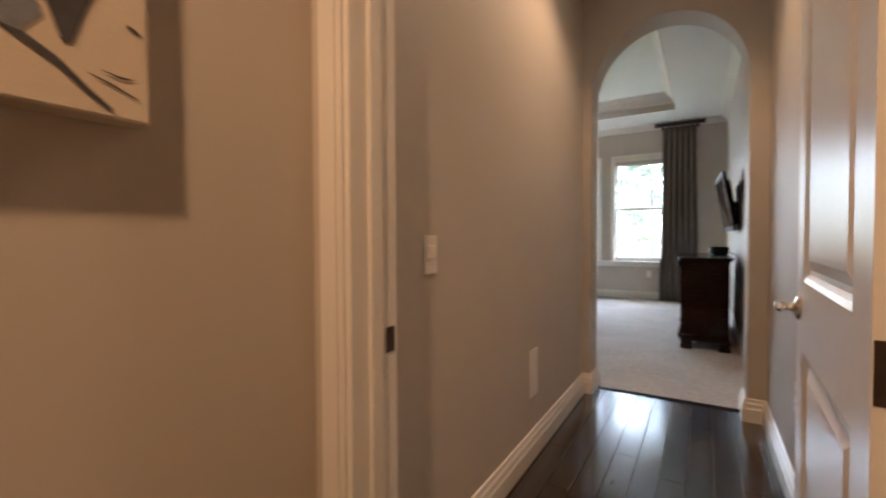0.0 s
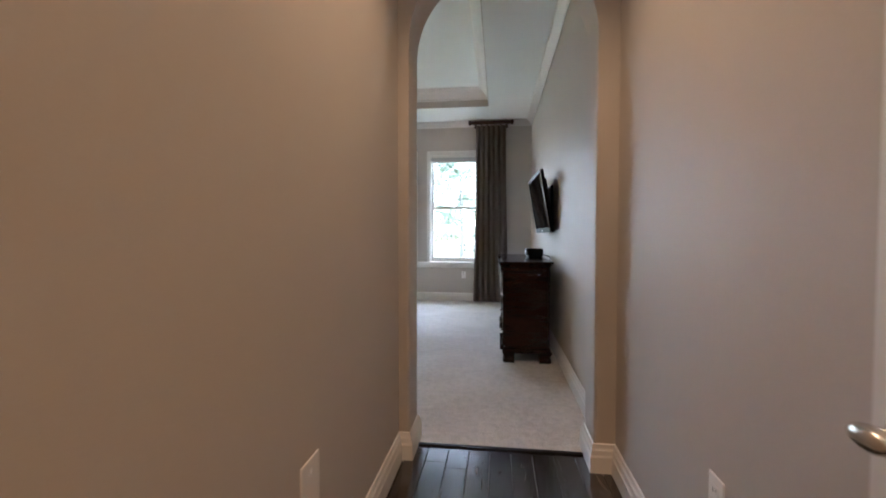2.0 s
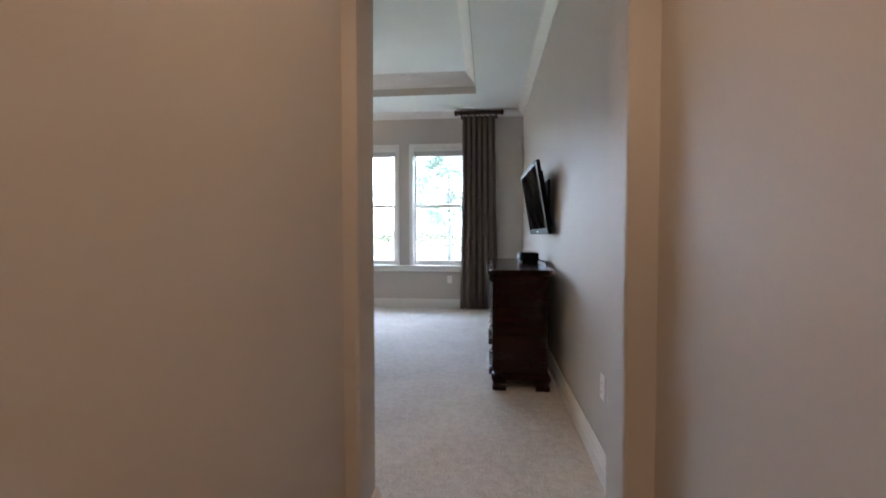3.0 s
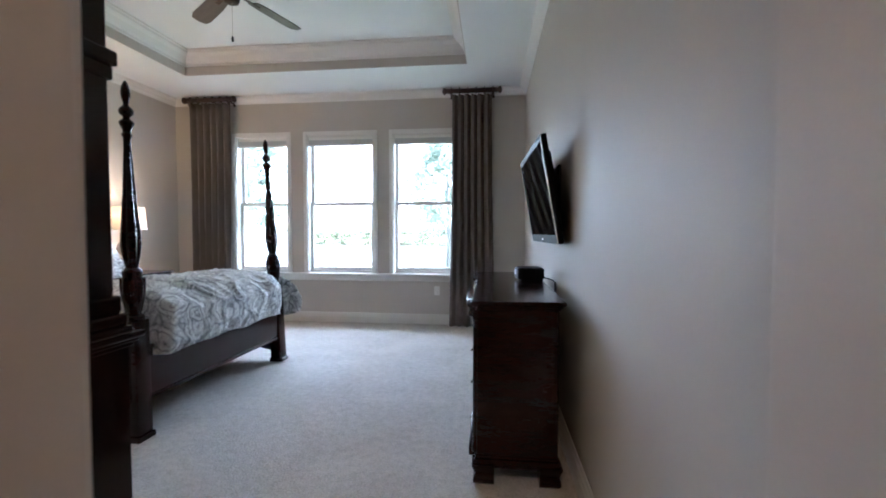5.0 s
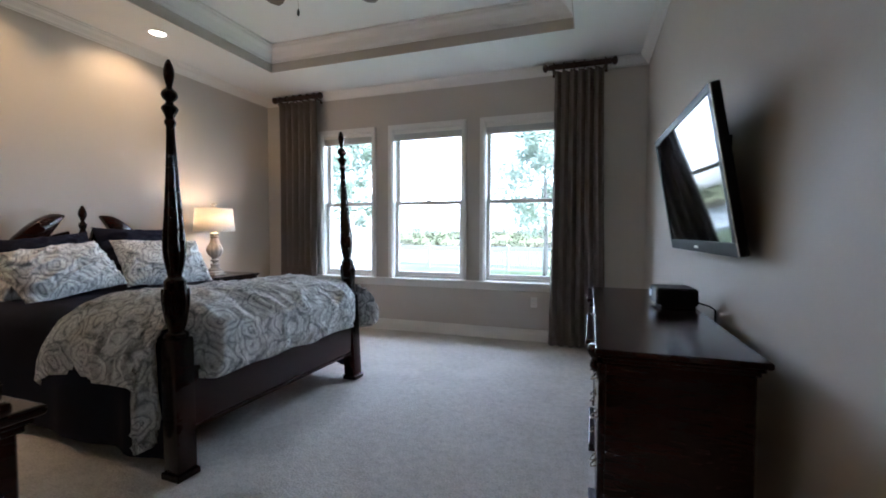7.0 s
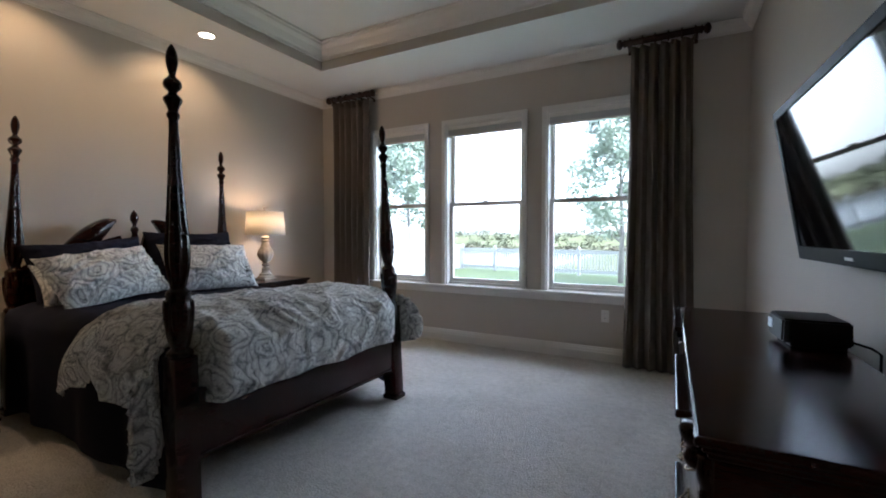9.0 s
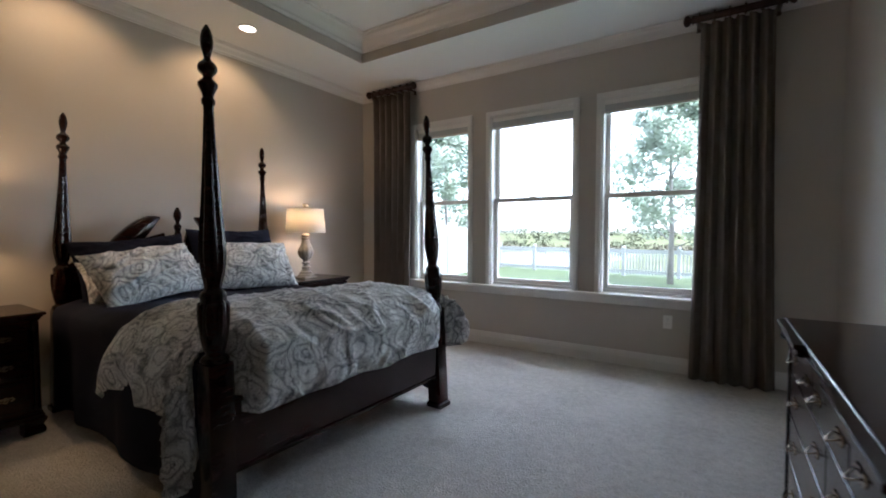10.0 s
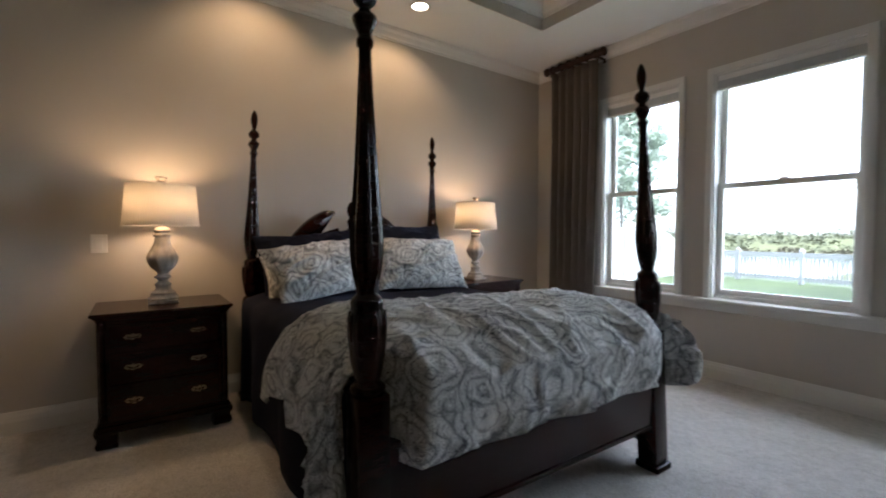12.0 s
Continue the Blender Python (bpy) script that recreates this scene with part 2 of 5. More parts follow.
M_REED = material("dry_reeds", (0.115, 0.105, 0.075), 0.9, var=0.4, scale=0.4, grain=4, bump=0.0, spec=0.05)
M_BARK = material("grey_bark", (0.20, 0.185, 0.17), 0.9, var=0.3, scale=8, grain=40, bump=0.5, stretch=(1, 1, 0.3))
M_WATER = material("pond_water", (0.10, 0.12, 0.13), 0.12, var=0.2, scale=0.3, grain=2, bump=0.03, spec=0.3)
M_CANVAS = material("cream_canvas", (0.66, 0.58, 0.47), 0.8, var=0.08, scale=6, grain=200, bump=0.1)
M_PAINT_DARK = material("slate_paint_stroke", (0.06, 0.06, 0.07), 0.7, var=0.4, scale=12, grain=60, bump=0.1)
M_PAINT_BLUE = material("grey_blue_paint_stroke", (0.18, 0.20, 0.24), 0.7, var=0.4, scale=12, grain=60, bump=0.1)
M_STUCCO = material("exterior_stucco", (0.55, 0.52, 0.46), 0.9, var=0.05, scale=4, grain=60, bump=0.2)

# ---- mesh helpers ----


def part(name, bm, mat, parent=None, label="", smooth=False):
    me = bpy.data.meshes.new(name)
    bmesh.ops.recalc_face_normals(bm, faces=bm.faces)
    bm.to_mesh(me)
    bm.free()
    me.materials.append(mat)
    if smooth:
        me.shade_smooth()
    ob = new(name, me)
    if parent:
        ob.parent = parent
    if label:
        ob["label"] = label
    return ob


def holder(name, label, category, group="", m=None):
    ob = new(name)
    ob.empty_display_size = 0.1
    if m:
        ob.matrix_world = m
    return tagged(ob, label, category, group)


def box(bm, x0, y0, z0, x1, y1, z1, bevel=0.0, segs=1):
    r = bmesh.ops.create_cube(bm, size=1, matrix=Matrix.LocRotScale(((x0 + x1) / 2, (y0 + y1) / 2, (z0 + z1) / 2), None, (abs(x1 - x0), abs(y1 - y0), abs(z1 - z0))))
    if bevel:
        es = list({e for v in r["verts"] for e in v.link_edges})
        bmesh.ops.bevel(bm, geom=es, offset=bevel, segments=segs, affect="EDGES", profile=0.5)
    return bm


def boxes(*specs, bevel=0.0, segs=1):
    bm = bmesh.new()
    for s in specs:
        box(bm, *s, bevel=bevel, segs=segs)
    return bm


def lathe(profile, segs=24, centre=(0, 0, 0), flute=0, depth=0.0, zr=(0, 0), bm=None):
    """Turned shape from (radius, z) pairs; flute: grooves round it between the heights zr."""
    bm = bm or bmesh.new()
    rings = []
    for r, z in profile:
        ring = []
        for i in range(segs):
            a = 2 * math.pi * i / segs
            rr = r
            if flute and zr[0] <= z <= zr[1]:
                rr = r * (1 - depth * (0.5 + 0.5 * math.cos(flute * a)))
            ring.append(bm.verts.new((centre[0] + rr * math.cos(a), centre[1] + rr * math.sin(a), centre[2] + z)))
        rings.append(ring)
    for a, b in zip(rings, rings[1:]):
        for i in range(segs):
            bm.faces.new((a[i], a[(i + 1) % segs], b[(i + 1) % segs], b[i]))
    if profile[0][0] > 1e-4:
        bm.faces.new(list(reversed(rings[0])))
    if profile[-1][0] > 1e-4:
        bm.faces.new(rings[-1])
    return bm


def spline(points, steps=5):
    """Smooth curve through (r, z) pairs."""
    out = []
    n = len(points)
    for i in range(n - 1):
        p0, p1, p2, p3 = points[max(i - 1, 0)], points[i], points[i + 1], points[min(i + 2, n - 1)]
        for s in range(steps):
            t = s / steps
            out.append(tuple(max(0.001, 0.5 * (2 * b + (c - a) * t + (2 * a - 5 * b + 4 * c - d) * t * t + (3 * b - a - 3 * c + d) * t ** 3)) if k == 0 else
                             0.5 * (2 * b + (c - a) * t + (2 * a - 5 * b + 4 * c - d) * t * t + (3 * b - a - 3 * c + d) * t ** 3)
                             for k, (a, b, c, d) in enumerate(zip(p0, p1, p2, p3))))
    out.append(points[-1])
    return out


def extrude_profile(profile, p0, p1, out, bm=None, miter0=0.0, miter1=0.0):
    """A moulding: profile of (away from wall, up) run from p0 to p1; out is the unit way off the wall. Mitres lengthen an end by that share of the depth."""
    bm = bm or bmesh.new()
    p0, p1, out = Vector(p0), Vector(p1), Vector(out)
    way = (p1 - p0).normalized()
    a = [bm.verts.new(p0 + out * d + Vector((0, 0, h)) - way * (d * miter0)) for d, h in profile]
    b = [bm.verts.new(p1 + out * d + Vector((0, 0, h)) + way * (d * miter1)) for d, h in profile]
    k = len(profile)
    for i in range(k):
        bm.faces.new((a[i], a[(i + 1) % k], b[(i + 1) % k], b[i]))
    bm.faces.new(a)
    bm.faces.new(list(reversed(b)))
    return bm


def tube(points, radius, segs=10, bm=None):
    bm = bm or bmesh.new()
    rings = []
    pts = [Vector(p) for p in points]
    for i, p in enumerate(pts):
        d = (pts[min(i + 1, len(pts) - 1)] - pts[max(i - 1, 0)]).normalized()
        s = d.orthogonal().normalized()
        if rings:
            s = (last - d * last.dot(d)).normalized()
        last = s
        u = d.cross(s)
        r = radius[i] if isinstance(radius, (list, tuple)) else radius
        rings.append([bm.verts.new(p + (s * math.cos(2 * math.pi * k / segs) + u * math.sin(2 * math.pi * k / segs)) * r) for k in range(segs)])
    for a, b in zip(rings, rings[1:]):
        for k in range(segs):
            bm.faces.new((a[k], a[(k + 1) % segs], b[(k + 1) % segs], b[k]))
    bm.faces.new(rings[0])
    bm.faces.new(list(reversed(rings[-1])))
    return bm


def structure(name, bm, mat, label, category, smooth=False):
    return tagged(part(name, bm, mat, smooth=smooth), label, category, kind="structure")


# ---- large structure ----
T = 0.14
ZH = 2.75                      # hall ceiling

# floors
structure("floor", boxes((XL - T, Y1 - 0.06, -0.12, XR + T, YW + 0.2, 0.0)), M_CARPET, "beige cut-pile carpet with soft vacuum marks", "carpet")
hall_floor = structure("floor_hall", boxes((HALL_L - T, -2.2, -0.14, XR + T, Y1 - 0.06, -0.014)), M_GAP, "dark stained oak plank floor of the hall", "floor")
structure("threshold", boxes((ARCH[0] + 0.012, Y1 - 0.085, -0.014, ARCH[1] - 0.012, Y1 - 0.055, 0.008), bevel=0.004), M_BLACK, "thin dark strip between planks and carpet", "threshold")

# bedroom walls
bm = bmesh.new()
xs = [XL - T]
for a, b in WINDOWS:
    xs += [a + 0.05, b - 0.05]
xs.append(XR + T)
for i in range(0, len(xs), 2):
    box(bm, xs[i], YW, -0.1, xs[i + 1], YW + 0.2, ZT + 0.1)
for a, b in WINDOWS:
    box(bm, a + 0.05, YW, -0.1, b - 0.05, YW + 0.2, WZ[0])
    box(bm, a + 0.05, YW, WZ[1] - 0.05, b - 0.05, YW + 0.2, ZT + 0.1)
structure("wall_window", bm, M_WALL, "greige painted wall with three tall windows", "wall")
structure("wall_head", boxes((XL - T, Y1, -0.1, XL, YW, ZT + 0.1)), M_WALL, "greige painted wall behind the bed", "wall")
structure("wall_tv", boxes((XR, YD[1], -0.1, XR + T, YW, ZT + 0.1)), M_WALL, "greige painted wall with television, running on into the hall", "wall")
structure("wall_near", boxes((XL, Y0, -0.1, HALL_L - T, Y1, ZT + 0.1)), M_WALL, "greige painted wall beside the arch", "wall")
structure("wall_hall", boxes((HALL_L - T, YD[1], -0.1, HALL_L, Y1, ZT + 0.1)), M_WALL, "greige painted hall wall", "wall")

# arch wall
bm = bmesh.new()
a0, a1, zs = ARCH
cx, rad = (a0 + a1) / 2, (a1 - a0) / 2
arc = [(cx - rad * math.cos(math.pi * i / 40), zs + rad * 1.02 * math.sin(math.pi * i / 40)) for i in range(41)]
outline = [(HALL_L, -0.1), (a0, -0.1)] + arc + [(a1, -0.1), (XR, -0.1), (XR, ZT), (HALL_L, ZT)]
front = [bm.verts.new((x, Y0, z)) for x, z in outline]
back = [bm.verts.new((x, Y1, z)) for x, z in outline]
bm.faces.new(front)
bm.faces.new(list(reversed(back)))
for i in range(len(outline)):
    j = (i + 1) % len(outline)
    bm.faces.new((front[i], back[i], back[j], front[j]))
rim = [e for e in bm.edges if abs(e.verts[0].co.y - e.verts[1].co.y) < 1e-6 and all(a0 - 1e-4 <= v.co.x <= a1 + 1e-4 and v.co.z < 2.6 for v in e.verts) and not all(v.co.z < 0 for v in e.verts)]
bmesh.ops.bevel(bm, geom=rim, offset=0.018, segments=3, affect="EDGES", profile=0.5)
structure("wall_arch", bm, M_WALL, "greige wall with a round-headed arch opening", "wall")

# unseen overhang, added to block direct sun from the bedroom carpet
structure("eave", boxes((XL - 0.6, YW + 0.2, ZT + 0.02, XR + 0.6, YW + 1.0, ZT + 0.16)), M_TRIM, "unseen white overhang added to keep the sun off the windows", "eave")

# foyer shell
structure("wall_foyer", boxes((HALL_L, YD[0], -0.1, DOOR[0] - 0.02, YD[1], ZT), (DOOR[0] - 0.02, YD[0], DOOR[2] + 0.02, DOOR[1] + 0.02, YD[1], ZT), (DOOR[1] + 0.02, YD[0], -0.1, 1.6, YD[1], ZT)), M_WALL, "greige painted wall with the bedroom doorway", "wall")
structure("wall_foyer_shell", boxes((HALL_L - T, -2.34, -0.1, HALL_L, YD[1], ZT), (HALL_L, -2.34, -0.1, 1.74, -2.2, ZT), (1.6, -2.2, -0.1, 1.74, YD[1], ZT)), M_WALL, "greige painted walls closing the foyer", "wall")

# ceilings
tx0, tx1, ty0, ty1 = TRAY
structure("ceiling", boxes((XL, Y1, ZC, tx0, YW, ZC + 0.06), (tx1, Y1, ZC, XR, YW, ZC + 0.06), (tx0, Y1, ZC, tx1, ty0, ZC + 0.06), (tx0, ty1, ZC, tx1, YW, ZC + 0.06)), M_CEIL, "white ceiling border round the tray", "ceiling")
structure("ceiling_tray", boxes((tx0 - 0.02, ty0 - 0.02, ZT, tx1 + 0.02, ty1 + 0.02, ZT + 0.06)), M_CEIL, "white raised tray ceiling", "ceiling")
structure("tray_fascia", boxes((tx0 - 0.04, ty0 - 0.04, ZC + 0.06, tx0, ty1 + 0.04, ZT), (tx1, ty0 - 0.04, ZC + 0.06, tx1 + 0.04, ty1 + 0.04, ZT), (tx0, ty0 - 0.04, ZC + 0.06, tx1, ty0, ZT), (tx0, ty1, ZC + 0.06, tx1, ty1 + 0.04, ZT)), M_WALL, "greige vertical band of the tray ceiling", "ceiling")
structure("tray_edge", boxes((tx0 - 0.003, ty0 - 0.003, ZC - 0.003, tx0 + 0.004, ty1 + 0.003, ZC + 0.06), (tx1 - 0.004, ty0 - 0.003, ZC - 0.003, tx1 + 0.003, ty1 + 0.003, ZC + 0.06), (tx0 + 0.004, ty0 - 0.003, ZC - 0.003, tx1 - 0.004, ty0 + 0.004, ZC + 0.06), (tx0 + 0.004, ty1 - 0.004, ZC - 0.003, tx1 - 0.004, ty1 + 0.003, ZC + 0.06)), M_WALL, "greige painted lip of the tray", "ceiling")
structure("ceiling_hall", boxes((HALL_L, YD[1], ZH, XR, Y0, ZH + 0.06), (HALL_L, -2.2, ZH, 1.6, YD[0], ZH + 0.06)), M_CEIL, "white hall ceiling", "ceiling")

# mouldings
CROWN = [(0.0, -0.115), (0.012, -0.115), (0.016, -0.095), (0.03, -0.085), (0.055, -0.05), (0.085, -0.03), (0.092, -0.014), (0.105, -0.012), (0.105, 0.0), (0.0, 0.0)]
BASE = [(0.0, 0.0), (0.020, 0.0), (0.020, 0.085), (0.016, 0.095), (0.014, 0.115), (0.009, 0.125), (0.006, 0.142), (0.0, 0.146)]


def moulding(name, profile, runs, label):
    bm = bmesh.new()
    for p0, p1, out, m0, m1 in runs:
        extrude_profile(profile, p0, p1, out, bm, m0, m1)
    return structure(name, bm, M_TRIM, label, "moulding")


moulding("crown_moulding", [(d * 0.8, h * 0.8) for d, h in CROWN], [
    ((XL, YW, ZC), (XR, YW, ZC), (0, -1, 0), -1, -1), ((XL, Y1, ZC), (XL, YW, ZC), (1, 0, 0), -1, -1),
    ((XR, Y1, ZC), (XR, YW, ZC), (-1, 0, 0), -1, -1), ((XL, Y1, ZC), (XR, Y1, ZC), (0, 1, 0), -1, -1)], "white crown moulding round the bedroom")
moulding("tray_moulding", [(d * 1.3, h * 1.3) for d, h in CROWN], [
    ((tx0, ty1, ZT), (tx1, ty1, ZT), (0, -1, 0), -1, -1), ((tx0, ty0, ZT), (tx0, ty1, ZT), (1, 0, 0), -1, -1),
    ((tx1, ty0, ZT), (tx1, ty1, ZT), (-1, 0, 0), -1, -1), ((tx0, ty0, ZT), (tx1, ty0, ZT), (0, 1, 0), -1, -1)], "white crown moulding inside the tray")
moulding("baseboard", [(d, h * 0.92) for d, h in BASE], [
    ((XL, YW, 0), (XR, YW, 0), (0, -1, 0), -1, -1), ((XL, Y1, 0), (XL, YW, 0), (1, 0, 0), -1, -1), ((XR, Y1, 0), (XR, YW, 0), (-1, 0, 0), -1, -1),
    ((XL, Y1, 0), (a0, Y1, 0), (0, 1, 0), -1, 1), ((a1, Y1, 0), (XR, Y1, 0), (0, 1, 0), 1, -1)], "white moulded baseboard of the bedroom")
moulding("baseboard_hall", BASE, [
    ((HALL_L, YD[1] + 0.02, -0.01), (HALL_L, Y0, -0.01), (1, 0, 0), 0, -1), ((XR, YD[1] + 0.02, -0.01), (XR, Y0, -0.01), (-1, 0, 0), 0, -1),
    ((HALL_L, Y0, -0.01), (a0, Y0, -0.01), (0, -1, 0), -1, 1), ((a1, Y0, -0.01), (XR, Y0, -0.01), (0, -1, 0), 1, -1),
    ((a0, Y0, -0.01), (a0, Y1, -0.01), (1, 0, 0), 1, 1), ((a1, Y0, -0.01), (a1, Y1, -0.01), (-1, 0, 0), 1, 1),
    ((HALL_L, -2.2, -0.01), (HALL_L, YD[0], -0.01), (1, 0, 0), 0, 0)], "white moulded baseboard of the hall and foyer")

# door frame
CAS = 0.065
df = holder("door_frame", "white painted door frame with casing", "door frame")
df["kind"] = "structure"
part("jamb", boxes((DOOR[0] - 0.02, YD[0] - 0.002, -0.01, DOOR[0], YD[1] + 0.002, DOOR[2]), bevel=0.002), M_TRIM, df)
part("jamb", boxes((DOOR[1], YD[0] - 0.002, -0.01, DOOR[1] + 0.02, YD[1] + 0.002, DOOR[2]), bevel=0.002), M_TRIM, df)
part("head_jamb", boxes((DOOR[0] - 0.02, YD[0] - 0.002, DOOR[2], DOOR[1] + 0.02, YD[1] + 0.002, DOOR[2] + 0.02), bevel=0.002), M_TRIM, df)
part("stop", boxes((DOOR[0], YD[0] + 0.05, -0.01, DOOR[0] + 0.011, YD[0] + 0.09, DOOR[2]), bevel=0.003), M_TRIM, df)
part("stop", boxes((DOOR[1] - 0.011, YD[0] + 0.05, -0.01, DOOR[1], YD[0] + 0.09, DOOR[2]), bevel=0.003), M_TRIM, df)
for side, yb, s in ((-1, YD[0], -1), (1, YD[1], 1)):
    for x0, x1 in ((DOOR[0] - 0.012 - CAS, DOOR[0] - 0.012), (DOOR[1] + 0.012, DOOR[1] + 0.012 + CAS)):
        part("casing", boxes((x0, yb, -0.01, x1, yb + s * 0.012, DOOR[2] + CAS), (x0 + 0.01, yb + s * 0.012, -0.01, x1 - 0.012, yb + s * 0.018, DOOR[2] + CAS), bevel=0.002), M_TRIM, df)
    part("casing", boxes((DOOR[0] - 0.012, yb, DOOR[2] + 0.012, DOOR[1] + 0.012, yb + s * 0.014, DOOR[2] + CAS), bevel=0.002), M_TRIM, df)
part("strike_plate", boxes((DOOR[0], YD[1] - 0.040, 0.822, DOOR[0] + 0.002, YD[1] - 0.010, 0.880), bevel=0.0006), M_BRONZE, df, "dark metal strike plate")

# ---- door leaf, open along the hall wall ----


def door_leaf():
    """Hinged at its origin; leaf runs along +y, face towards -x."""
    w, t, h = 0.785, 0.036, 2.06
    ob = holder("door_1", "white two-panel door standing open along the hall wall", "door")
    ob["kind"] = "structure"
    st = 0.115
    panels = [(0.24, 0.775), (0.96, 1.90)]
    specs = [(0, 0, 0.0, t, st, h), (0, w - st, 0.0, t, w, h)]
    zs_ = [0.0] + [z for p in panels for z in p] + [h]
    for i in range(0, len(zs_), 2):
        specs.append((0, st, zs_[i], t, w - st, zs_[i + 1]))
    part("frame", boxes(*specs), M_DOOR, ob)
    for z0, z1 in panels:
        bm = bmesh.new()
        for x, s in ((0.0, 1), (t, -1)):
            loops = []
            for inset, d in ((0.0, 0.0), (0.012, 0.004), (0.022, 0.011), (0.034, 0.012), (0.06, 0.003), (0.075, 0.002)):
                loops.append([bm.verts.new((x + s * d, y, z)) for y, z in ((st + inset, z0 + inset), (w - st - inset, z0 + inset), (w - st - inset, z1 - inset), (st + inset, z1 - inset))])
            for a, b in zip(loops, loops[1:]):
                for k in range(4):
                    bm.faces.new((a[k], a[(k + 1) % 4], b[(k + 1) % 4], b[k]))
            bm.faces.new(loops[-1])
        part("panel", bm, M_DOOR, ob)
    for s, x in ((-1, 0.0), (1, t)):
        knob = part("door_handle", lathe(spline([(0.033, 0.0), (0.034, 0.004), (0.029, 0.009), (0.022, 0.012), (0.012, 0.016), (0.011, 0.028), (0.013, 0.033)], 3), 24), M_NICKEL, ob, "polished nickel and brass handle", True)
        knob.matrix_local = pose(x, w - 0.062, 0.885, 0, 90 * s, 0)
        bm = lathe(spline([(0.010, 0.026), (0.012, 0.030), (0.018, 0.036), (0.020, 0.044), (0.017, 0.052), (0.009, 0.057), (0.002, 0.058)], 3), 24)
        bmesh.ops.scale(bm, vec=(0.75, 1.5, 1), verts=bm.verts)
        part("grip", bm, M_NICKEL, knob, smooth=True)
    for z in (0.24, 0.895, 1.82):
        hp = part("hinge", boxes((0.002, -0.0025, z - 0.045, t, 0.0, z + 0.045), bevel=0.001), M_BRONZE, ob, "dark bronze hinge")
        part("pin", lathe([(0.006, z - 0.05), (0.006, z + 0.05)], 10, (t + 0.004, -0.006, 0)), M_BRONZE, hp)
    return ob


door = door_leaf()
door.matrix_world = pose(0.211, 0.792, 0.0, 0, 0, -2.7)

# ---- windows ----


def window(k, x0, x1):
    z0, z1 = WZ
    ob = holder(f"window_{k}", "white double-hung window with a raised grey shade", "window")
    ob["kind"] = "structure"
    c = 0.052
    for a, b in ((x0, x0 + c), (x1 - c, x1)):
        part("casing", boxes((a, YW - 0.020, z0, b, YW, z1), (a + 0.008, YW - 0.026, z0, b - 0.010, YW - 0.020, z1 - 0.008), bevel=0.002), M_TRIM, ob)
    part("casing", boxes((x0 + c, YW - 0.020, z1 - c, x1 - c, YW, z1), bevel=0.002), M_TRIM, ob)
    i0, i1 = x0 + 0.052, x1 - 0.052
    part("jamb_liner", boxes((i0, YW - 0.001, z0 + 0.002, i0 + 0.012, YW + 0.19, z1 - c), (i1 - 0.012, YW - 0.001, z0 + 0.002, i1, YW + 0.19, z1 - c), (i0 + 0.012, YW - 0.001, z1 - c - 0.012, i1 - 0.012, YW + 0.19, z1 - c), (i0 + 0.012, YW + 0.05, z0 + 0.002, i1 - 0.012, YW + 0.19, z0 + 0.03)), M_TRIM, ob)
    g0, g1 = i0 + 0.012, i1 - 0.012
    mid = 1.585
    s = 0.042
    for nm, y, za, zb in (("lower_sash", YW + 0.07, z0 + 0.03, mid + 0.02), ("upper_sash", YW + 0.115, mid - 0.02, z1 - c - 0.012)):
        sash = part(nm, boxes((g0, y, za, g0 + s, y + 0.035, zb), (g1 - s, y, za, g1, y + 0.035, zb), (g0 + s, y, za, g1 - s, y + 0.035, za + s), (g0 + s, y, zb - s, g1 - s, y + 0.035, zb), bevel=0.003), M_TRIM, ob)
        pane = part("pane", boxes((g0 + s - 0.004, y + 0.014, za + s - 0.004, g1 - s + 0.004, y + 0.018, zb - s + 0.004)), M_GLASS, sash, "glass pane tinted grey to dim the view outside")
        pane.visible_shadow = False
    part("sash_lock", boxes(((g0 + g1) / 2 - 0.03, YW + 0.075, mid + 0.02, (g0 + g1) / 2 + 0.03, YW + 0.1, mid + 0.035), bevel=0.004), M_PLATE, ob)
    shade = holder("window_shade", "pale grey cellular shade raised to the top of the window", "window shade", "shades of the windows")
    part("head_rail", boxes((g0 + 0.004, YW + 0.012, z1 - c - 0.055, g1 - 0.004, YW + 0.055, z1 - c - 0.013), bevel=0.004), M_PLATE, shade)
    for q in range(7):
        zz = z1 - c - 0.057 - q * 0.0085
        part("pleat", boxes((g0 + 0.006, YW + 0.014 + 0.004 * (q % 2), zz - 0.0075, g1 - 0.006, YW + 0.052 - 0.004 * (q % 2), zz)), M_SHADECLOTH, shade)
    part("bottom_rail", boxes((g0 + 0.004, YW + 0.016, z1 - c - 0.135, g1 - 0.004, YW + 0.05, z1 - c - 0.118), bevel=0.003), M_PLATE, shade)


M_SHADECLOTH = material("grey_shade_cloth", (0.60, 0.60, 0.60), 0.8, var=0.05, scale=8, grain=200, bump=0.1)
for k, (a, b) in enumerate(WINDOWS):
    window(k + 1, a, b)
structure("window_sill", boxes((WINDOWS[0][0] - 0.08, YW - 0.075, 0.632, WINDOWS[2][1] + 0.03, YW + 0.07, 0.660), (WINDOWS[0][0] - 0.06, YW - 0.018, 0.560, WINDOWS[2][1] + 0.01, YW, 0.632), bevel=0.005, segs=2), M_TRIM, "white stool and apron running under all three windows", "window sill")

# ---- curtains ----


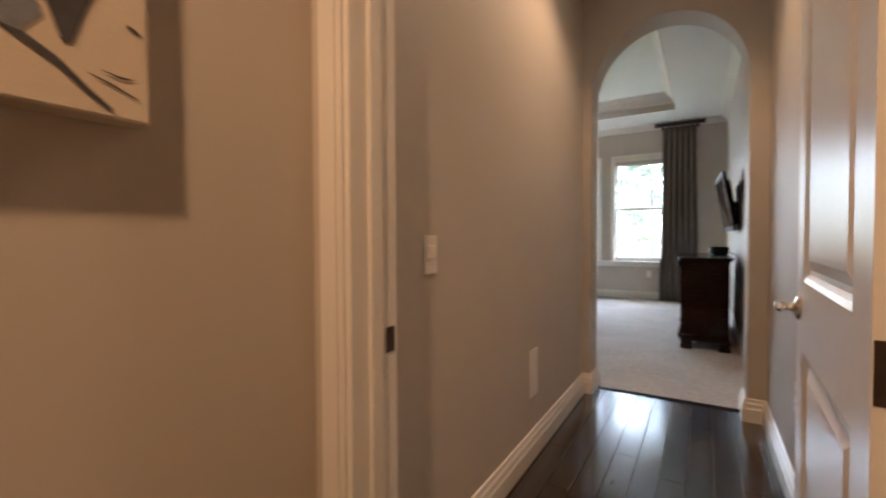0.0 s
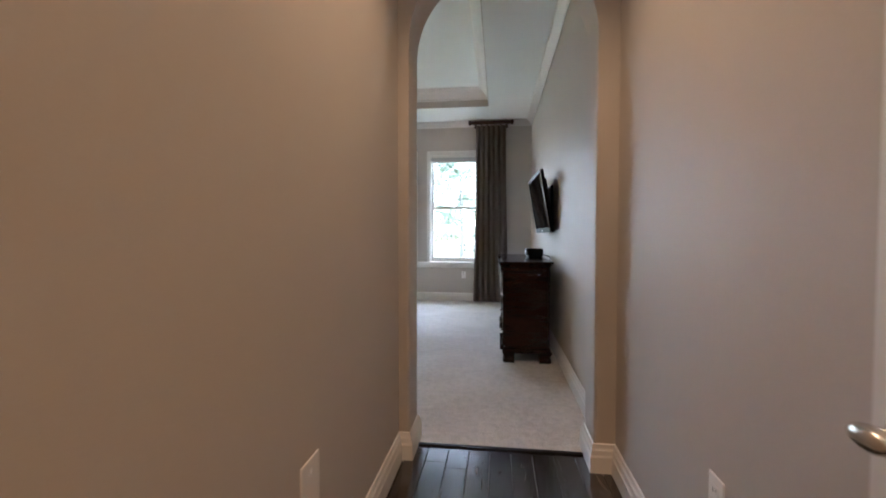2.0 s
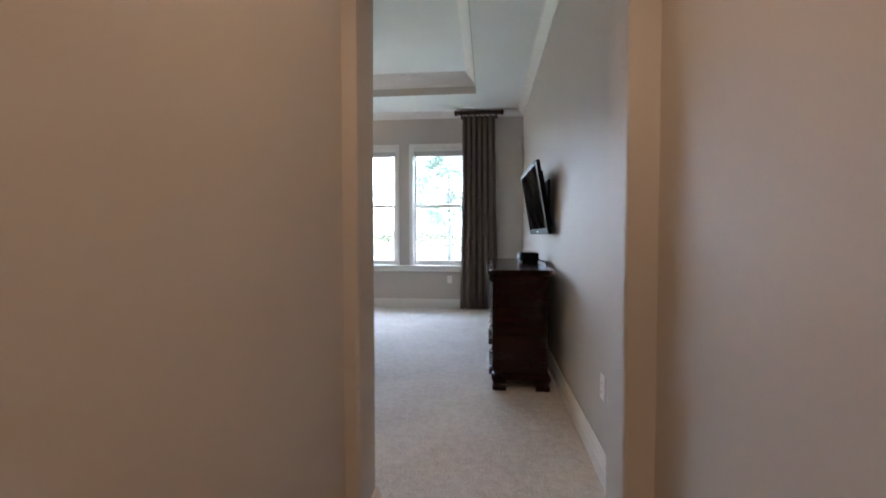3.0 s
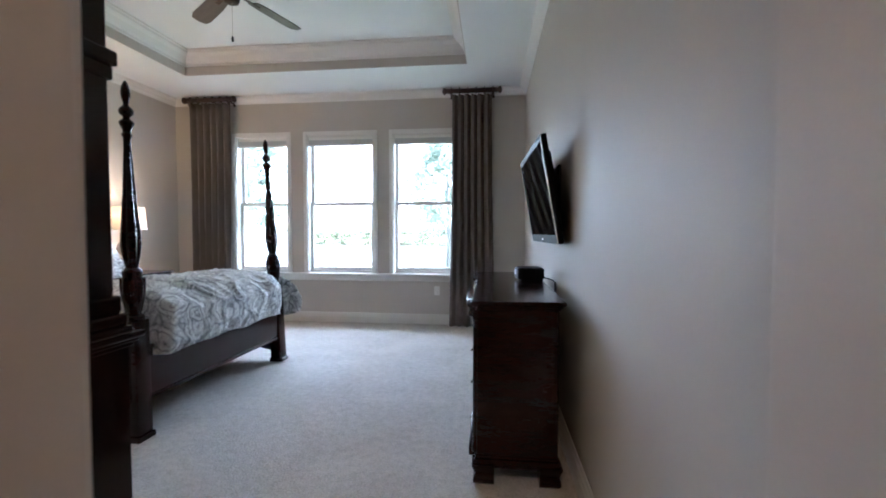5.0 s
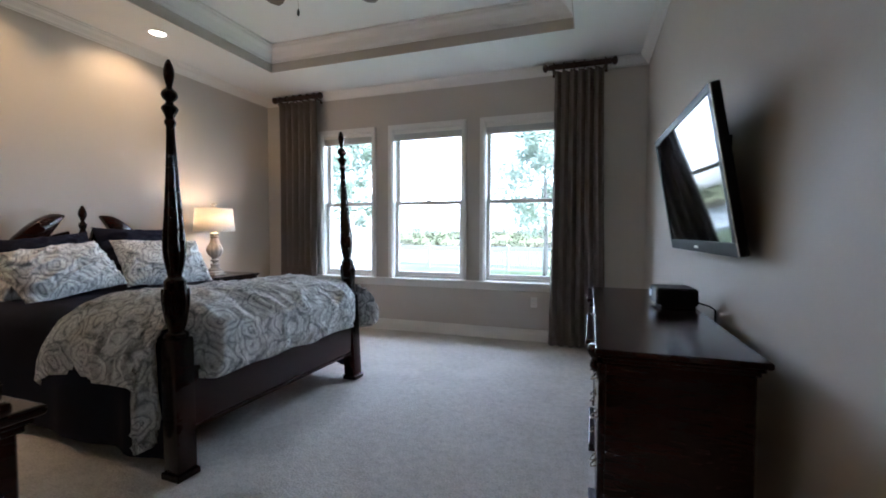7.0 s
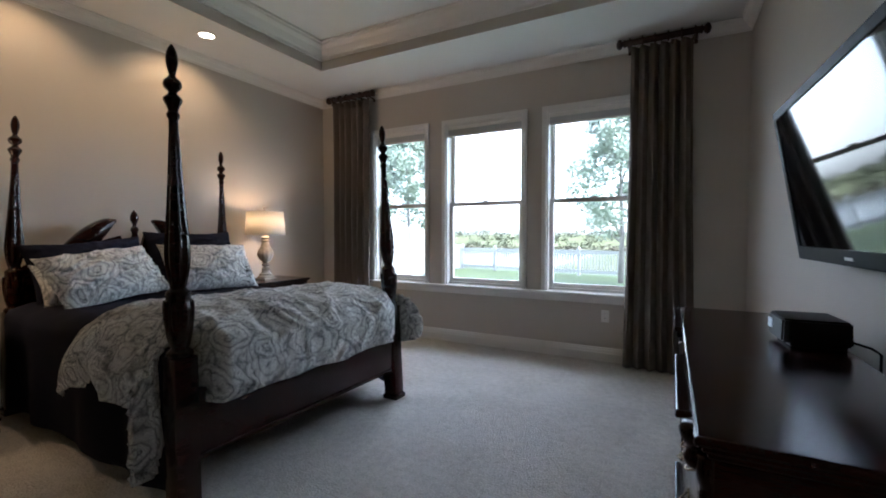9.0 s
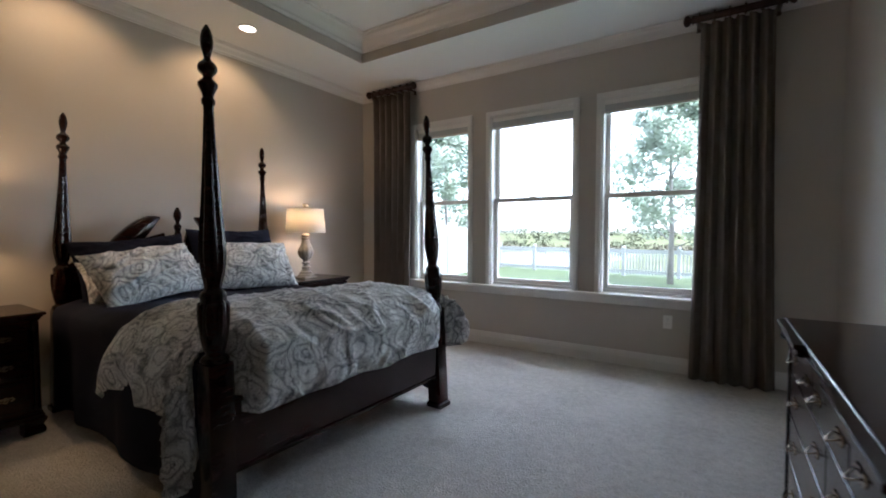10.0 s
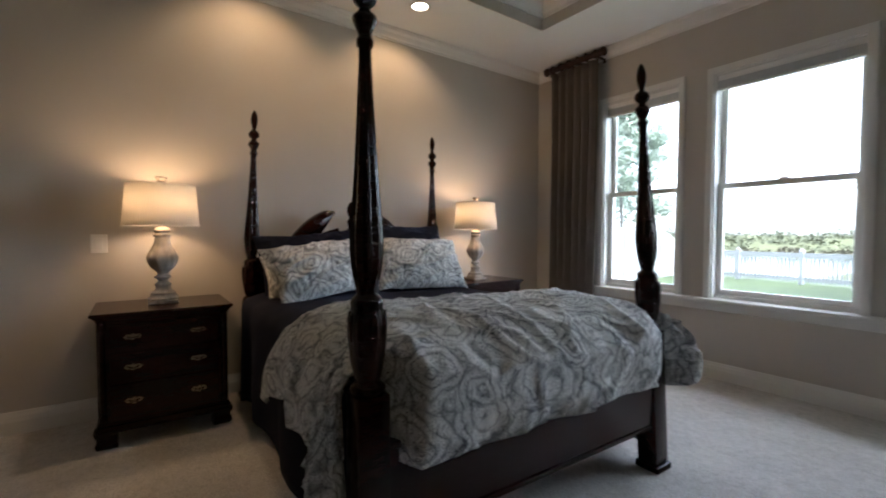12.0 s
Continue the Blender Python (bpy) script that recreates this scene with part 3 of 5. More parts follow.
def curtain(x0, x1, flare0, flare1, folds, seed):
    rnd = random.Random(seed)
    ob = holder("curtain", "taupe pleated floor-length curtain panel on a short pole", "curtain", "curtains of the windows")
    bm = bmesh.new()
    nx, nz = folds * 12, 26
    ph = [rnd.uniform(-0.5, 0.5) for _ in range(folds + 2)]
    am = [rnd.uniform(0.75, 1.2) for _ in range(folds + 2)]
    grid = []
    for j in range(nz + 1):
        v = j / nz
        z = 2.915 - v * 2.905
        row = []
        for i in range(nx + 1):
            u = i / nx
            w = v ** 1.5
            xa, xb = x0 + flare0 * w, x1 + flare1 * w
            f = u * folds
            k = int(min(f, folds - 1e-6))
            s = math.sin(2 * math.pi * f + ph[k] * 0.5 * v)
            dep = (0.028 + 0.020 * v) * am[k] * (abs(s) ** 0.75) * (1 if s > 0 else -1)
            x = xa + (xb - xa) * u + 0.010 * math.sin(4 * math.pi * f + ph[k]) * (0.3 + v)
            row.append(bm.verts.new((x, 8.135 - dep + 0.01 * math.sin(5 * v + ph[k]), z)))
        grid.append(row)
    for j in range(nz):
        for i in range(nx):
            bm.faces.new((grid[j][i], grid[j][i + 1], grid[j + 1][i + 1], grid[j + 1][i]))
    p = part("cloth", bm, M_CURTAIN, ob, smooth=True)
    md = p.modifiers.new("thick", "SOLIDIFY")
    md.thickness = 0.006
    for q in range(folds + 1):
        x = x0 + (x1 - x0) * q / folds
        bm = bmesh.new()
        bmesh.ops.create_uvsphere(bm, u_segments=8, v_segments=6, radius=0.014, matrix=Matrix.Translation((x, 8.115, 2.905)) @ Matrix.Diagonal((0.9, 1, 1.6, 1)))
        part("pinch_pleat", bm, M_CURTAIN, ob, smooth=True)
    return ob


def curtain_pole(x0, x1, rings):
    ob = holder("curtain_pole", "short reeded dark wood curtain pole with knob finials", "curtain pole", "curtain poles")
    y, z = 8.12, 2.962
    bm = lathe([(0.028, 0.0), (0.028, x1 - x0 - 0.14)], 40, flute=10, depth=0.18, zr=(-1, 2))
    bmesh.ops.transform(bm, matrix=pose(x0 + 0.07, y, z, 0, 90, 0), verts=bm.verts)
    part("pole", bm, M_POLE, ob, smooth=True)
    for x, s in ((x0 + 0.07, -1), (x1 - 0.07, 1)):
        bm = lathe(spline([(0.030, 0), (0.036, 0.008), (0.020, 0.018), (0.036, 0.032), (0.044, 0.048), (0.034, 0.066), (0.006, 0.076)], 3), 18)
        bmesh.ops.transform(bm, matrix=pose(x, y, z, 0, 90 * s, 0), verts=bm.verts)
        part("finial", bm, M_POLE, ob, smooth=True)
        part("bracket", boxes((x - s * 0.03 - 0.012, y, z - 0.03, x - s * 0.03 + 0.012, YW - 0.002, z - 0.018), (x - s * 0.03 - 0.015, YW - 0.012, z - 0.06, x - s * 0.03 + 0.015, YW, z + 0.03), bevel=0.003), M_POLE, ob)
    for q in range(rings):
        x = x0 + 0.11 + (x1 - x0 - 0.22) * q / (rings - 1)
        bm = bmesh.new()
        pts = [(x, y + 0.038 * math.cos(2 * math.pi * t / 14), z + 0.038 * math.sin(2 * math.pi * t / 14)) for t in range(15)]
        tube(pts, 0.007, 8, bm)
        part("ring", bm, M_POLE, ob, smooth=True)


curtain(-0.575, -0.09, -0.035, 0.06, 6, 3)
curtain(-4.12, -3.55, 0.02, -0.02, 6, 5)
curtain_pole(-0.70, 0.03, 6)
curtain_pole(-4.21, -3.46, 6)

# ---- bed ----
BED = pose(-2.125, 4.965, 0, 0, 0, -2.0)
BL, BW = 2.13, 1.56           # post to post


def bed_post(parent, x, y, lean):
    """Rice-carved post; lean: how far it tips in x and y by the metre."""
    tip = Matrix(((1, 0, lean[0], 0), (0, 1, lean[1], 0), (0, 0, 1, 0), (0, 0, 0, 1)))
    ob = part("post", bmesh.new(), M_WOOD, parent)
    bm = bmesh.new()
    box(bm, x - 0.052, y - 0.052, 0.035, x + 0.052, y + 0.052, 0.70, bevel=0.006, segs=2)
    prof = [(0.050, 0.70), (0.054, 0.708), (0.052, 0.722), (0.036, 0.735), (0.040, 0.748), (0.050, 0.79), (0.056, 0.85), (0.056, 0.91), (0.049, 0.955), (0.050, 0.968), (0.048, 0.985),
            (0.033, 1.0), (0.033, 1.012), (0.043, 1.06), (0.052, 1.13), (0.050, 1.20), (0.042, 1.30), (0.032, 1.45), (0.023, 1.62), (0.019, 1.735), (0.025, 1.745), (0.026, 1.762),
            (0.020, 1.772), (0.024, 1.79), (0.036, 1.815), (0.036, 1.83), (0.020, 1.846), (0.018, 1.858), (0.032, 1.872), (0.037, 1.888), (0.032, 1.905), (0.015, 1.922),
            (0.014, 1.935), (0.021, 1.965), (0.024, 1.995), (0.019, 2.03), (0.008, 2.055), (0.002, 2.062)]
    lathe(spline(prof, 2), 36, (x, y, 0), flute=9, depth=0.16, zr=(1.03, 1.73), bm=bm)
    bmesh.ops.transform(bm, matrix=tip, verts=bm.verts)
    me = ob.data
    bmesh.ops.recalc_face_normals(bm, faces=bm.faces)
    bm.to_mesh(me)
    bm.free()
    me.shade_smooth()
    me.set_sharp_from_angle(angle=radians(40))
    part("foot_block", boxes((x - 0.062, y - 0.062, 0.0, x + 0.062, y + 0.062, 0.034), bevel=0.006, segs=2), M_WOOD, ob)
    # carved leaves round the lower vase
    for q in range(8):
        a = 2 * math.pi * q / 8
        bm = bmesh.new()
        m = Matrix.Translation((x + 0.053 * math.cos(a), y + 0.053 * math.sin(a), 0.875)) @ pose(0, 0, 0, 0, 4, math.degrees(a)) @ Matrix.Diagonal((0.009, 0.017, 0.075, 1))
        bmesh.ops.create_uvsphere(bm, u_segments=8, v_segments=8, radius=1, matrix=m)
        bmesh.ops.transform(bm, matrix=tip, verts=bm.verts)
        part("carved_leaf", bm, M_WOOD, ob, smooth=True)
    return ob


bed = holder("four_poster_bed", "dark mahogany four-poster bed with carved rice posts", "bed", m=BED)
for x, y, lean in ((0, 0, (-0.012, 0)), (0, BW, (-0.052, 0)), (-BL, 0, (0, 0.03)), (-BL, BW, (0, 0))):
    bed_post(bed, x, y, lean)
part("footboard", boxes((-0.022, 0.052, 0.24, 0.022, BW - 0.052, 0.515), bevel=0.004, segs=2), M_WOODX, bed)
part("top_rail", boxes((-0.03, 0.052, 0.5155, 0.03, BW - 0.052, 0.54), bevel=0.006, segs=2), M_WOODX, bed)
part("bottom_rail", boxes((-0.028, 0.052, 0.215, 0.028, BW - 0.052, 0.2395), bevel=0.006, segs=2), M_WOODX, bed)
for y in (0.0, BW):
    part("side_rail", boxes((-BL + 0.052, y - 0.018, 0.22, -0.052, y + 0.018, 0.46), bevel=0.006, segs=2), M_WOODX, bed)


def headboard():
    """Panel with a scrolled broken pediment and a finial between the scrolls."""
    bm = bmesh.new()
    n = 40
    top = []
    for i in range(n + 1):
        u = i / n
        s = abs(u - 0.5) * 2
        z = 1.00 + 0.26 * max(0.0, 1 - s) ** 0.8
        if s < 0.10:
            z = 1.10
        top.append((0.052 + (BW - 0.104) * u, z))
    lo = 0.45
    f = [bm.verts.new((-BL + 0.018, y, z)) for y, z in top]
    b = [bm.verts.new((-BL - 0.018, y, z)) for y, z in top]
    f0 = [bm.verts.new((-BL + 0.018, y, lo)) for y, z in top]
    b0 = [bm.verts.new((-BL - 0.018, y, lo)) for y, z in top]
    for i in range(n):
        bm.faces.new((f0[i], f0[i + 1], f[i + 1], f[i]))
        bm.faces.new((b0[i + 1], b0[i], b[i], b[i + 1]))
        bm.faces.new((f[i], f[i + 1], b[i + 1], b[i]))
        bm.faces.new((f0[i + 1], f0[i], b0[i], b0[i + 1]))
    bm.faces.new((f0[0], f[0], b[0], b0[0]))
    bm.faces.new((f0[-1], b0[-1], b[-1], f[-1]))
    hb = part("headboard", bm, M_WOODX, bed)
    for s in (-1, 1):
        bm = bmesh.new()
        top, low = [], []
        for q in range(19):
            u = q / 18
            y = BW / 2 + s * (0.53 - 0.39 * u)
            top.append((y, 1.08 + 0.295 * math.sin(u * math.pi / 2) ** 0.9 - 0.012 * max(0, u - 0.85) / 0.15))
            low.append((y + s * 0.02 * u, 1.04 + 0.28 * u ** 2.2))
        for k, (y, z) in enumerate(top):
            th = 0.030 + 0.016 * math.sin(math.pi * k / 18)
            yl, zl = low[k]
            ring = [bm.verts.new(p) for p in ((-BL + th, yl, zl), (-BL + th, y, z - 0.020), (-BL + th * 0.6, y, z - 0.004), (-BL - th * 0.6, y, z), (-BL - th, y, z - 0.015), (-BL - th, yl, zl))]
            if k:
                for a in range(6):
                    bm.faces.new((last[a], last[(a + 1) % 6], ring[(a + 1) % 6], ring[a]))
            else:
                bm.faces.new(ring)
            last = ring
        bm.faces.new(list(reversed(last)))
        part("scroll", bm, M_WOODX, hb, smooth=True)
    part("finial", lathe(spline([(0.03, 1.08), (0.03, 1.2), (0.02, 1.24), (0.03, 1.28), (0.016, 1.305), (0.015, 1.32), (0.03, 1.36), (0.026, 1.40), (0.008, 1.44)], 3), 18, (-BL, BW / 2, 0)), M_WOOD, hb, smooth=True)


headboard()

mattress = tagged(part("mattress", boxes((-BL + 0.03, 0.03, 0.47, -0.04, BW - 0.03, 0.745), bevel=0.05, segs=3), M_NAVY, smooth=True), "thick mattress under a navy fitted sheet", "mattress")
mattress.matrix_world = BED
spring = tagged(part("box_spring", boxes((-BL + 0.04, 0.035, 0.24, -0.045, BW - 0.035, 0.47), bevel=0.02, segs=2), M_NAVY), "navy covered box spring in the bed frame", "box spring")
spring.matrix_world = BED


def cloth_grid(nu, nv, f, thick, name, mat, label, category, m):
    bm = bmesh.new()
    g = [[bm.verts.new(f(i / nu, j / nv)) for i in range(nu + 1)] for j in range(nv + 1)]
    for j in range(nv):
        for i in range(nu):
            bm.faces.new((g[j][i], g[j][i + 1], g[j + 1][i + 1], g[j + 1][i]))
    ob = tagged(part(name, bm, mat, smooth=True), label, category)
    ob.matrix_world = m
    md = ob.modifiers.new("thick", "SOLIDIFY")
    md.thickness, md.offset = thick, -1
    return ob


def drape(s, flat, r, curl=math.pi / 2):
    """Across the bed: path length s from the middle line; flat half width, then a rounded fall that turns by curl. Gives (out, drop)."""
    a = abs(s)
    if a < flat:
        return s, 0.0
    q = a - flat
    if q < r * curl:
        return math.copysign(flat + r * math.sin(q / r), s), r * (1 - math.cos(q / r))
    rest = q - r * curl
    return math.copysign(flat + r * math.sin(curl) + rest * math.cos(curl), s), r * (1 - math.cos(curl)) + rest * math.sin(curl)


def blanket_at(u, v):
    """Navy coverlet: hangs to near the floor along both sides."""
    x = -BL + 0.10 + (BL - 0.16) * u
    half = 1.42
    s = (v - 0.5) * 2 * half
    out, drop = drape(s, BW / 2 - 0.10, 0.11)
    hang = min(1, drop / 0.5)
    wav = 0.022 * hang * math.sin(x * 13 + 2 * math.sin(x * 3)) + 0.012 * hang * noise.noise((x * 6, s * 2, 1))
    z = 0.765 - drop + 0.006 * noise.noise((x * 5, s * 5, 4))
    return (x, BW / 2 + out + math.copysign(0.05 + wav, out) * (1 if drop > 0.02 else 0), max(0.012, z))


cloth_grid(90, 70, blanket_at, 0.008, "coverlet", M_NAVY, "navy cotton coverlet hanging down both sides of the bed", "coverlet", BED)


def smooth_step(a, b, x):
    t = min(1.0, max(0.0, (x - a) / (b - a)))
    return t * t * (3 - 2 * t)


def duvet_at(u, v):
    """Puffy duvet over the lower half of the bed, tucked behind the footboard, one corner slipping down at the foot."""
    s = (v - 0.5) * 2
    near, far = max(0.0, -s), max(0.0, s)
    x0 = -0.80 + 0.05 * math.sin(s * 3.0 + 0.6) - 0.10 * near ** 2 + 0.06 * far
    # along the bed: rounded roll at the head end, a puffy roll that curls under behind the footboard
    edge = -0.185
    q = u * (edge - x0 + 0.56)
    run = q - (edge - x0)
    top_r = 0.192
    if run < 0:
        x, dx = x0 + q, 0.0
    else:
        ang = min(1.0, run / 0.34) * math.pi / 2
        x, dx = edge + 0.262 * math.sin(ang), top_r * (1 - math.cos(ang)) + max(0.0, run - 0.34) * (0.92 + 0.12 * noise.noise((s * 4, 0, 3)))
    half = 1.06 + near ** 2 * (0.09 + 0.42 * smooth_step(0.52, 0.80, u)) + 0.37 * far ** 2
    turn = radians(112) - radians(22) * smooth_step(0.50, 0.72, u) if s < 0 else radians(150)
    out, dy = drape(s * half, BW / 2 - 0.185 + 0.125 * far * smooth_step(0.2, 0.8, u), 0.27 - 0.045 * far, turn)
    dx *= 1 - 0.55 * smooth_step(0.55, 0.95, far)
    roll = math.sin(min(1.0, q / 0.14) * math.pi / 2) ** 0.75
    drop = (dx ** 2.2 + dy ** 2.2) ** (1 / 2.2)
    w = 0.011 * noise.noise((x * 3.0, out * 3.0, 2.0)) + 0.009 * noise.noise((x * 7 + out * 3, out * 7, 5.0)) + 0.006 * noise.noise((x * 15, out * 15, 9.0))
    a = noise.noise((x * 3.5 + out * 3.0 - dx * 3, out * 3.5 - x * 2, 7.0 + dx * 2))
    crease = (0.011 + 0.011 * min(1.0, drop / 0.2)) * max(0.0, 1 - abs(a) * 6) + (0.007 + 0.011 * min(1.0, drop / 0.2)) * max(0.0, 1 - abs(noise.noise((x * 6 - out * 5, out * 5 + dx * 4, 3.0))) * 6)
    hang = min(1.0, drop / 0.3)
    z = 0.768 + 0.072 * roll + (0.022 * math.cos(s * 1.4)) * roll - drop + (w + crease) * (1 - 0.6 * hang)
    wave = 0.035 * (1 - smooth_step(0.3, 0.7, far)) * math.sin(x * 12 + 2.5 * noise.noise((x * 3, 0, 0)))
    side = math.copysign((0.02 + wave * min(1, dy / 0.4)) * min(1, dy / 0.25) + (w + crease) * min(1, dy / 0.3), out)
    y = BW / 2 + out + side
    x += 0.02 * noise.noise((x * 4, out * 4, 11)) + (w + crease) * 1.1 * min(1, dx / 0.2)
    inside = min(smooth_step(0.02, 0.16, y), smooth_step(0.055, 0.15, abs(BW - y)))
    x = min(x + 0.05 * inside * math.sin(math.pi * min(1.0, dx / 0.40)), -0.085 + 0.205 * inside)
    if far > 0.62 and y < BW - 0.04:
        x = min(x, -0.10)
    elif z < 0.60 and 0.16 < y < BW - 0.15:
        x = max(x, 0.066)
    return (x, y, max(z, 0.19))


cloth_grid(150, 160, duvet_at, 0.022, "duvet", M_PAISLEY, "rumpled paisley duvet over the lower half of the bed", "duvet", BED)


def pillow(mat, label, cx, cy, cz, w, h, d, lean, turn, tilt, seed):
    """Stuffed case with drawn-in sides, pinched corners and pull creases; tilt rolls it in its own plane."""
    n = 44
    bm = bmesh.new()
    for s in (1, -1):
        g = []
        for j in range(n + 1):
            row = []
            for i in range(n + 1):
                a, b = i / n * 2 - 1, j / n * 2 - 1
                t = max(0.0, (1 - abs(a) ** 2.4) * (1 - abs(b) ** 2.2)) ** 0.62
                pull = 1 - 0.06 * (1 - b * b) * abs(a) ** 3
                pull2 = 1 - 0.11 * (1 - a * a) * abs(b) ** 3
                soft = min(1.0, t * 3)
                fold = max(0.0, 1 - abs(noise.noise((a * 1.7 - b * 2.6 + seed, b * 1.1 + a, seed))) * 7)
                fine = max(0.0, 1 - abs(noise.noise((a * 4 + b * 3 + seed, b * 4, seed + 4))) * 6)
                wr = soft * (0.014 * noise.noise((a * 3 + seed, b * 3, s * 3)) + 0.020 * fold + 0.010 * fine)
                row.append(bm.verts.new((s * (t * d / 2 + wr), a * w / 2 * pull, b * h / 2 * pull2 + 0.012 * noise.noise((a * 2, b * 2, seed)))))
            g.append(row)
        for j in range(n):
            for i in range(n):
                q = (g[j][i], g[j][i + 1], g[j + 1][i + 1], g[j + 1][i])
                bm.faces.new(q if s > 0 else tuple(reversed(q)))
    bmesh.ops.remove_doubles(bm, verts=bm.verts, dist=0.0005)
    ob = tagged(part("pillow", bm, mat, smooth=True), label, "pillow", "pillows on the bed")
    ob.matrix_world = BED @ pose(cx, cy, cz, 0, -lean, turn) @ pose(0, 0, 0, tilt, 0, 0)
    return ob


pillow(M_NAVY, "navy cotton pillow sagging against the headboard", -1.98, 0.43, 0.985, 0.78, 0.46, 0.20, 24, 2, 5, 1)
pillow(M_NAVY, "navy cotton pillow propped against the headboard", -1.99, 1.20, 1.03, 0.76, 0.50, 0.20, 22, -3, 0, 2)
pillow(M_PAISLEY, "paisley pillow tucked behind the front pillow", -1.86, 0.42, 0.90, 0.74, 0.34, 0.14, 34, 4, 2, 6)
pillow(M_PAISLEY, "paisley pillow leaning against a navy pillow", -1.65, 0.395, 0.945, 0.74, 0.44, 0.23, 38, 8, 7, 3)
pillow(M_PAISLEY, "paisley pillow leaning against a navy pillow", -1.68, 1.16, 0.955, 0.74, 0.47, 0.23, 36, -5, -2, 4)

# ---- nightstands, dresser, tall cabinet ----


def bail_pull(parent, x, y, z, face):
    """Brass backplate and bail. face: +1 looks to +x, -1 to -x."""
    bm = bmesh.new()
    pts = [(-0.045, 0), (-0.03, 0.016), (-0.012, 0.012), (0, 0.02), (0.012, 0.012), (0.03, 0.016), (0.045, 0), (0.03, -0.014), (0.012, -0.01), (0, -0.02), (-0.012, -0.01), (-0.03, -0.014)]
    a = [bm.verts.new((x, y + p, z + q)) for p, q in pts]
    b = [bm.verts.new((x + face * 0.003, y + p * 0.96, z + q * 0.96)) for p, q in pts]
    bm.faces.new(b)
    for i in range(len(pts)):
        j = (i + 1) % len(pts)
        bm.faces.new((a[i], a[j], b[j], b[i]))
    pl = part("pull", bm, M_BRASS, parent, "aged brass pull")
    arc_ = [(x + face * (0.004 + 0.020 * math.sin(math.pi * t / 8)), y - 0.026 + 0.0065 * t, z + 0.003 - 0.015 * math.sin(math.pi * t / 8)) for t in range(9)]
    part("bail", tube(arc_, 0.003, 6), M_BRASS, pl, smooth=True)


def moulded_top(parent, x0, y0, x1, y1, z, over=0.03, name="top"):
    bm = bmesh.new()
    box(bm, x0 - over, y0 - over, z - 0.020, x1 + over, y1 + over, z, bevel=0.008, segs=3)
    box(bm, x0 - over * 0.55, y0 - over * 0.55, z - 0.032, x1 + over * 0.55, y1 + over * 0.55, z - 0.020, bevel=0.004, segs=2)
    box(bm, x0 - over * 0.25, y0 - over * 0.25, z - 0.046, x1 + over * 0.25, y1 + over * 0.25, z - 0.032, bevel=0.004, segs=2)
    return part(name, bm, M_WOODX, parent)


def ogee_foot(parent, x, y, sx, sy):
    prof = [(0.0, 0.0), (0.012, 0.012), (0.014, 0.03), (0.004, 0.055), (0.016, 0.085), (0.02, 0.10)]
    bm = bmesh.new()
    loops = []
    for d, z in prof:
        e = d + 0.002
        xa, xb = sorted((x - sx * 0.0 + sx * e, x - sx * 0.085))
        ya, yb = sorted((y + sy * e, y - sy * 0.085))
        loops.append([bm.verts.new(p) for p in ((xa, ya, z), (xb, ya, z), (xb, yb, z), (xa, yb, z))])
    for a, b in zip(loops, loops[1:]):
        for k in range(4):
            bm.faces.new((a[k], a[(k + 1) % 4], b[(k + 1) % 4], b[k]))
    bm.faces.new(list(reversed(loops[0])))
    bm.faces.new(loops[-1])
    part("foot", bm, M_WOOD, parent)


def chest(name, label, category, x0, x1, y0, y1, h, rows, face, group=""):
    """Chest with moulded top, canted corner columns, drawers and bracket feet; face is the way the drawers look along x."""
    ob = holder(name, label, category, group)
    part("body", boxes((x0, y0, 0.10, x1, y1, h - 0.046), bevel=0.004), M_WOOD, ob)
    part("plinth", boxes((x0 - 0.012, y0 - 0.012, 0.085, x1 + 0.012, y1 + 0.012, 0.125), (x0 - 0.006, y0 - 0.006, 0.125, x1 + 0.006, y1 + 0.006, 0.14), bevel=0.005, segs=2), M_WOODX, ob)
    moulded_top(ob, x0, y0, x1, y1, h)
    for x, sx in ((x0, -1), (x1, 1)):
        for y, sy in ((y0, -1), (y1, 1)):
            ogee_foot(ob, x, y, sx, sy)
    xf = x1 if face > 0 else x0
    for y in (y0 + 0.022, y1 - 0.022):
        part("corner_column", lathe(spline([(0.018, 0.15), (0.020, 0.17), (0.013, 0.20), (0.016, 0.26), (0.016, h - 0.17), (0.013, h - 0.12), (0.020, h - 0.09), (0.018, h - 0.05)], 3), 16, (xf + face * 0.004, y, 0), flute=6, depth=0.2, zr=(0.22, h - 0.14)), M_WOOD, ob, smooth=True)
    z0, z1 = 0.155, h - 0.06
    n = len(rows)
    heights = [1.0 + 0.12 * (n - 1 - i) for i in range(n)]
    tot = sum(heights)
    z = z0
    for i, cols in enumerate(rows):
        dz = (z1 - z0) * heights[i] / tot
        for c in range(cols):
            ya = y0 + 0.05 + (y1 - y0 - 0.10) * c / cols + 0.005
            yb = y0 + 0.05 + (y1 - y0 - 0.10) * (c + 1) / cols - 0.005
            dr = part("drawer", boxes((xf, ya, z + 0.005, xf + face * 0.012, yb, z + dz - 0.005), bevel=0.004, segs=2), M_WOODX, ob)
            if yb - ya > 0.3:
                for yy in (ya + (yb - ya) * 0.2, ya + (yb - ya) * 0.8):
                    bail_pull(dr, xf + face * 0.0125, yy, z + dz / 2, face)
            else:
                bail_pull(dr, xf + face * 0.0125, (ya + yb) / 2, z + dz / 2, face)
        z += dz
    return ob


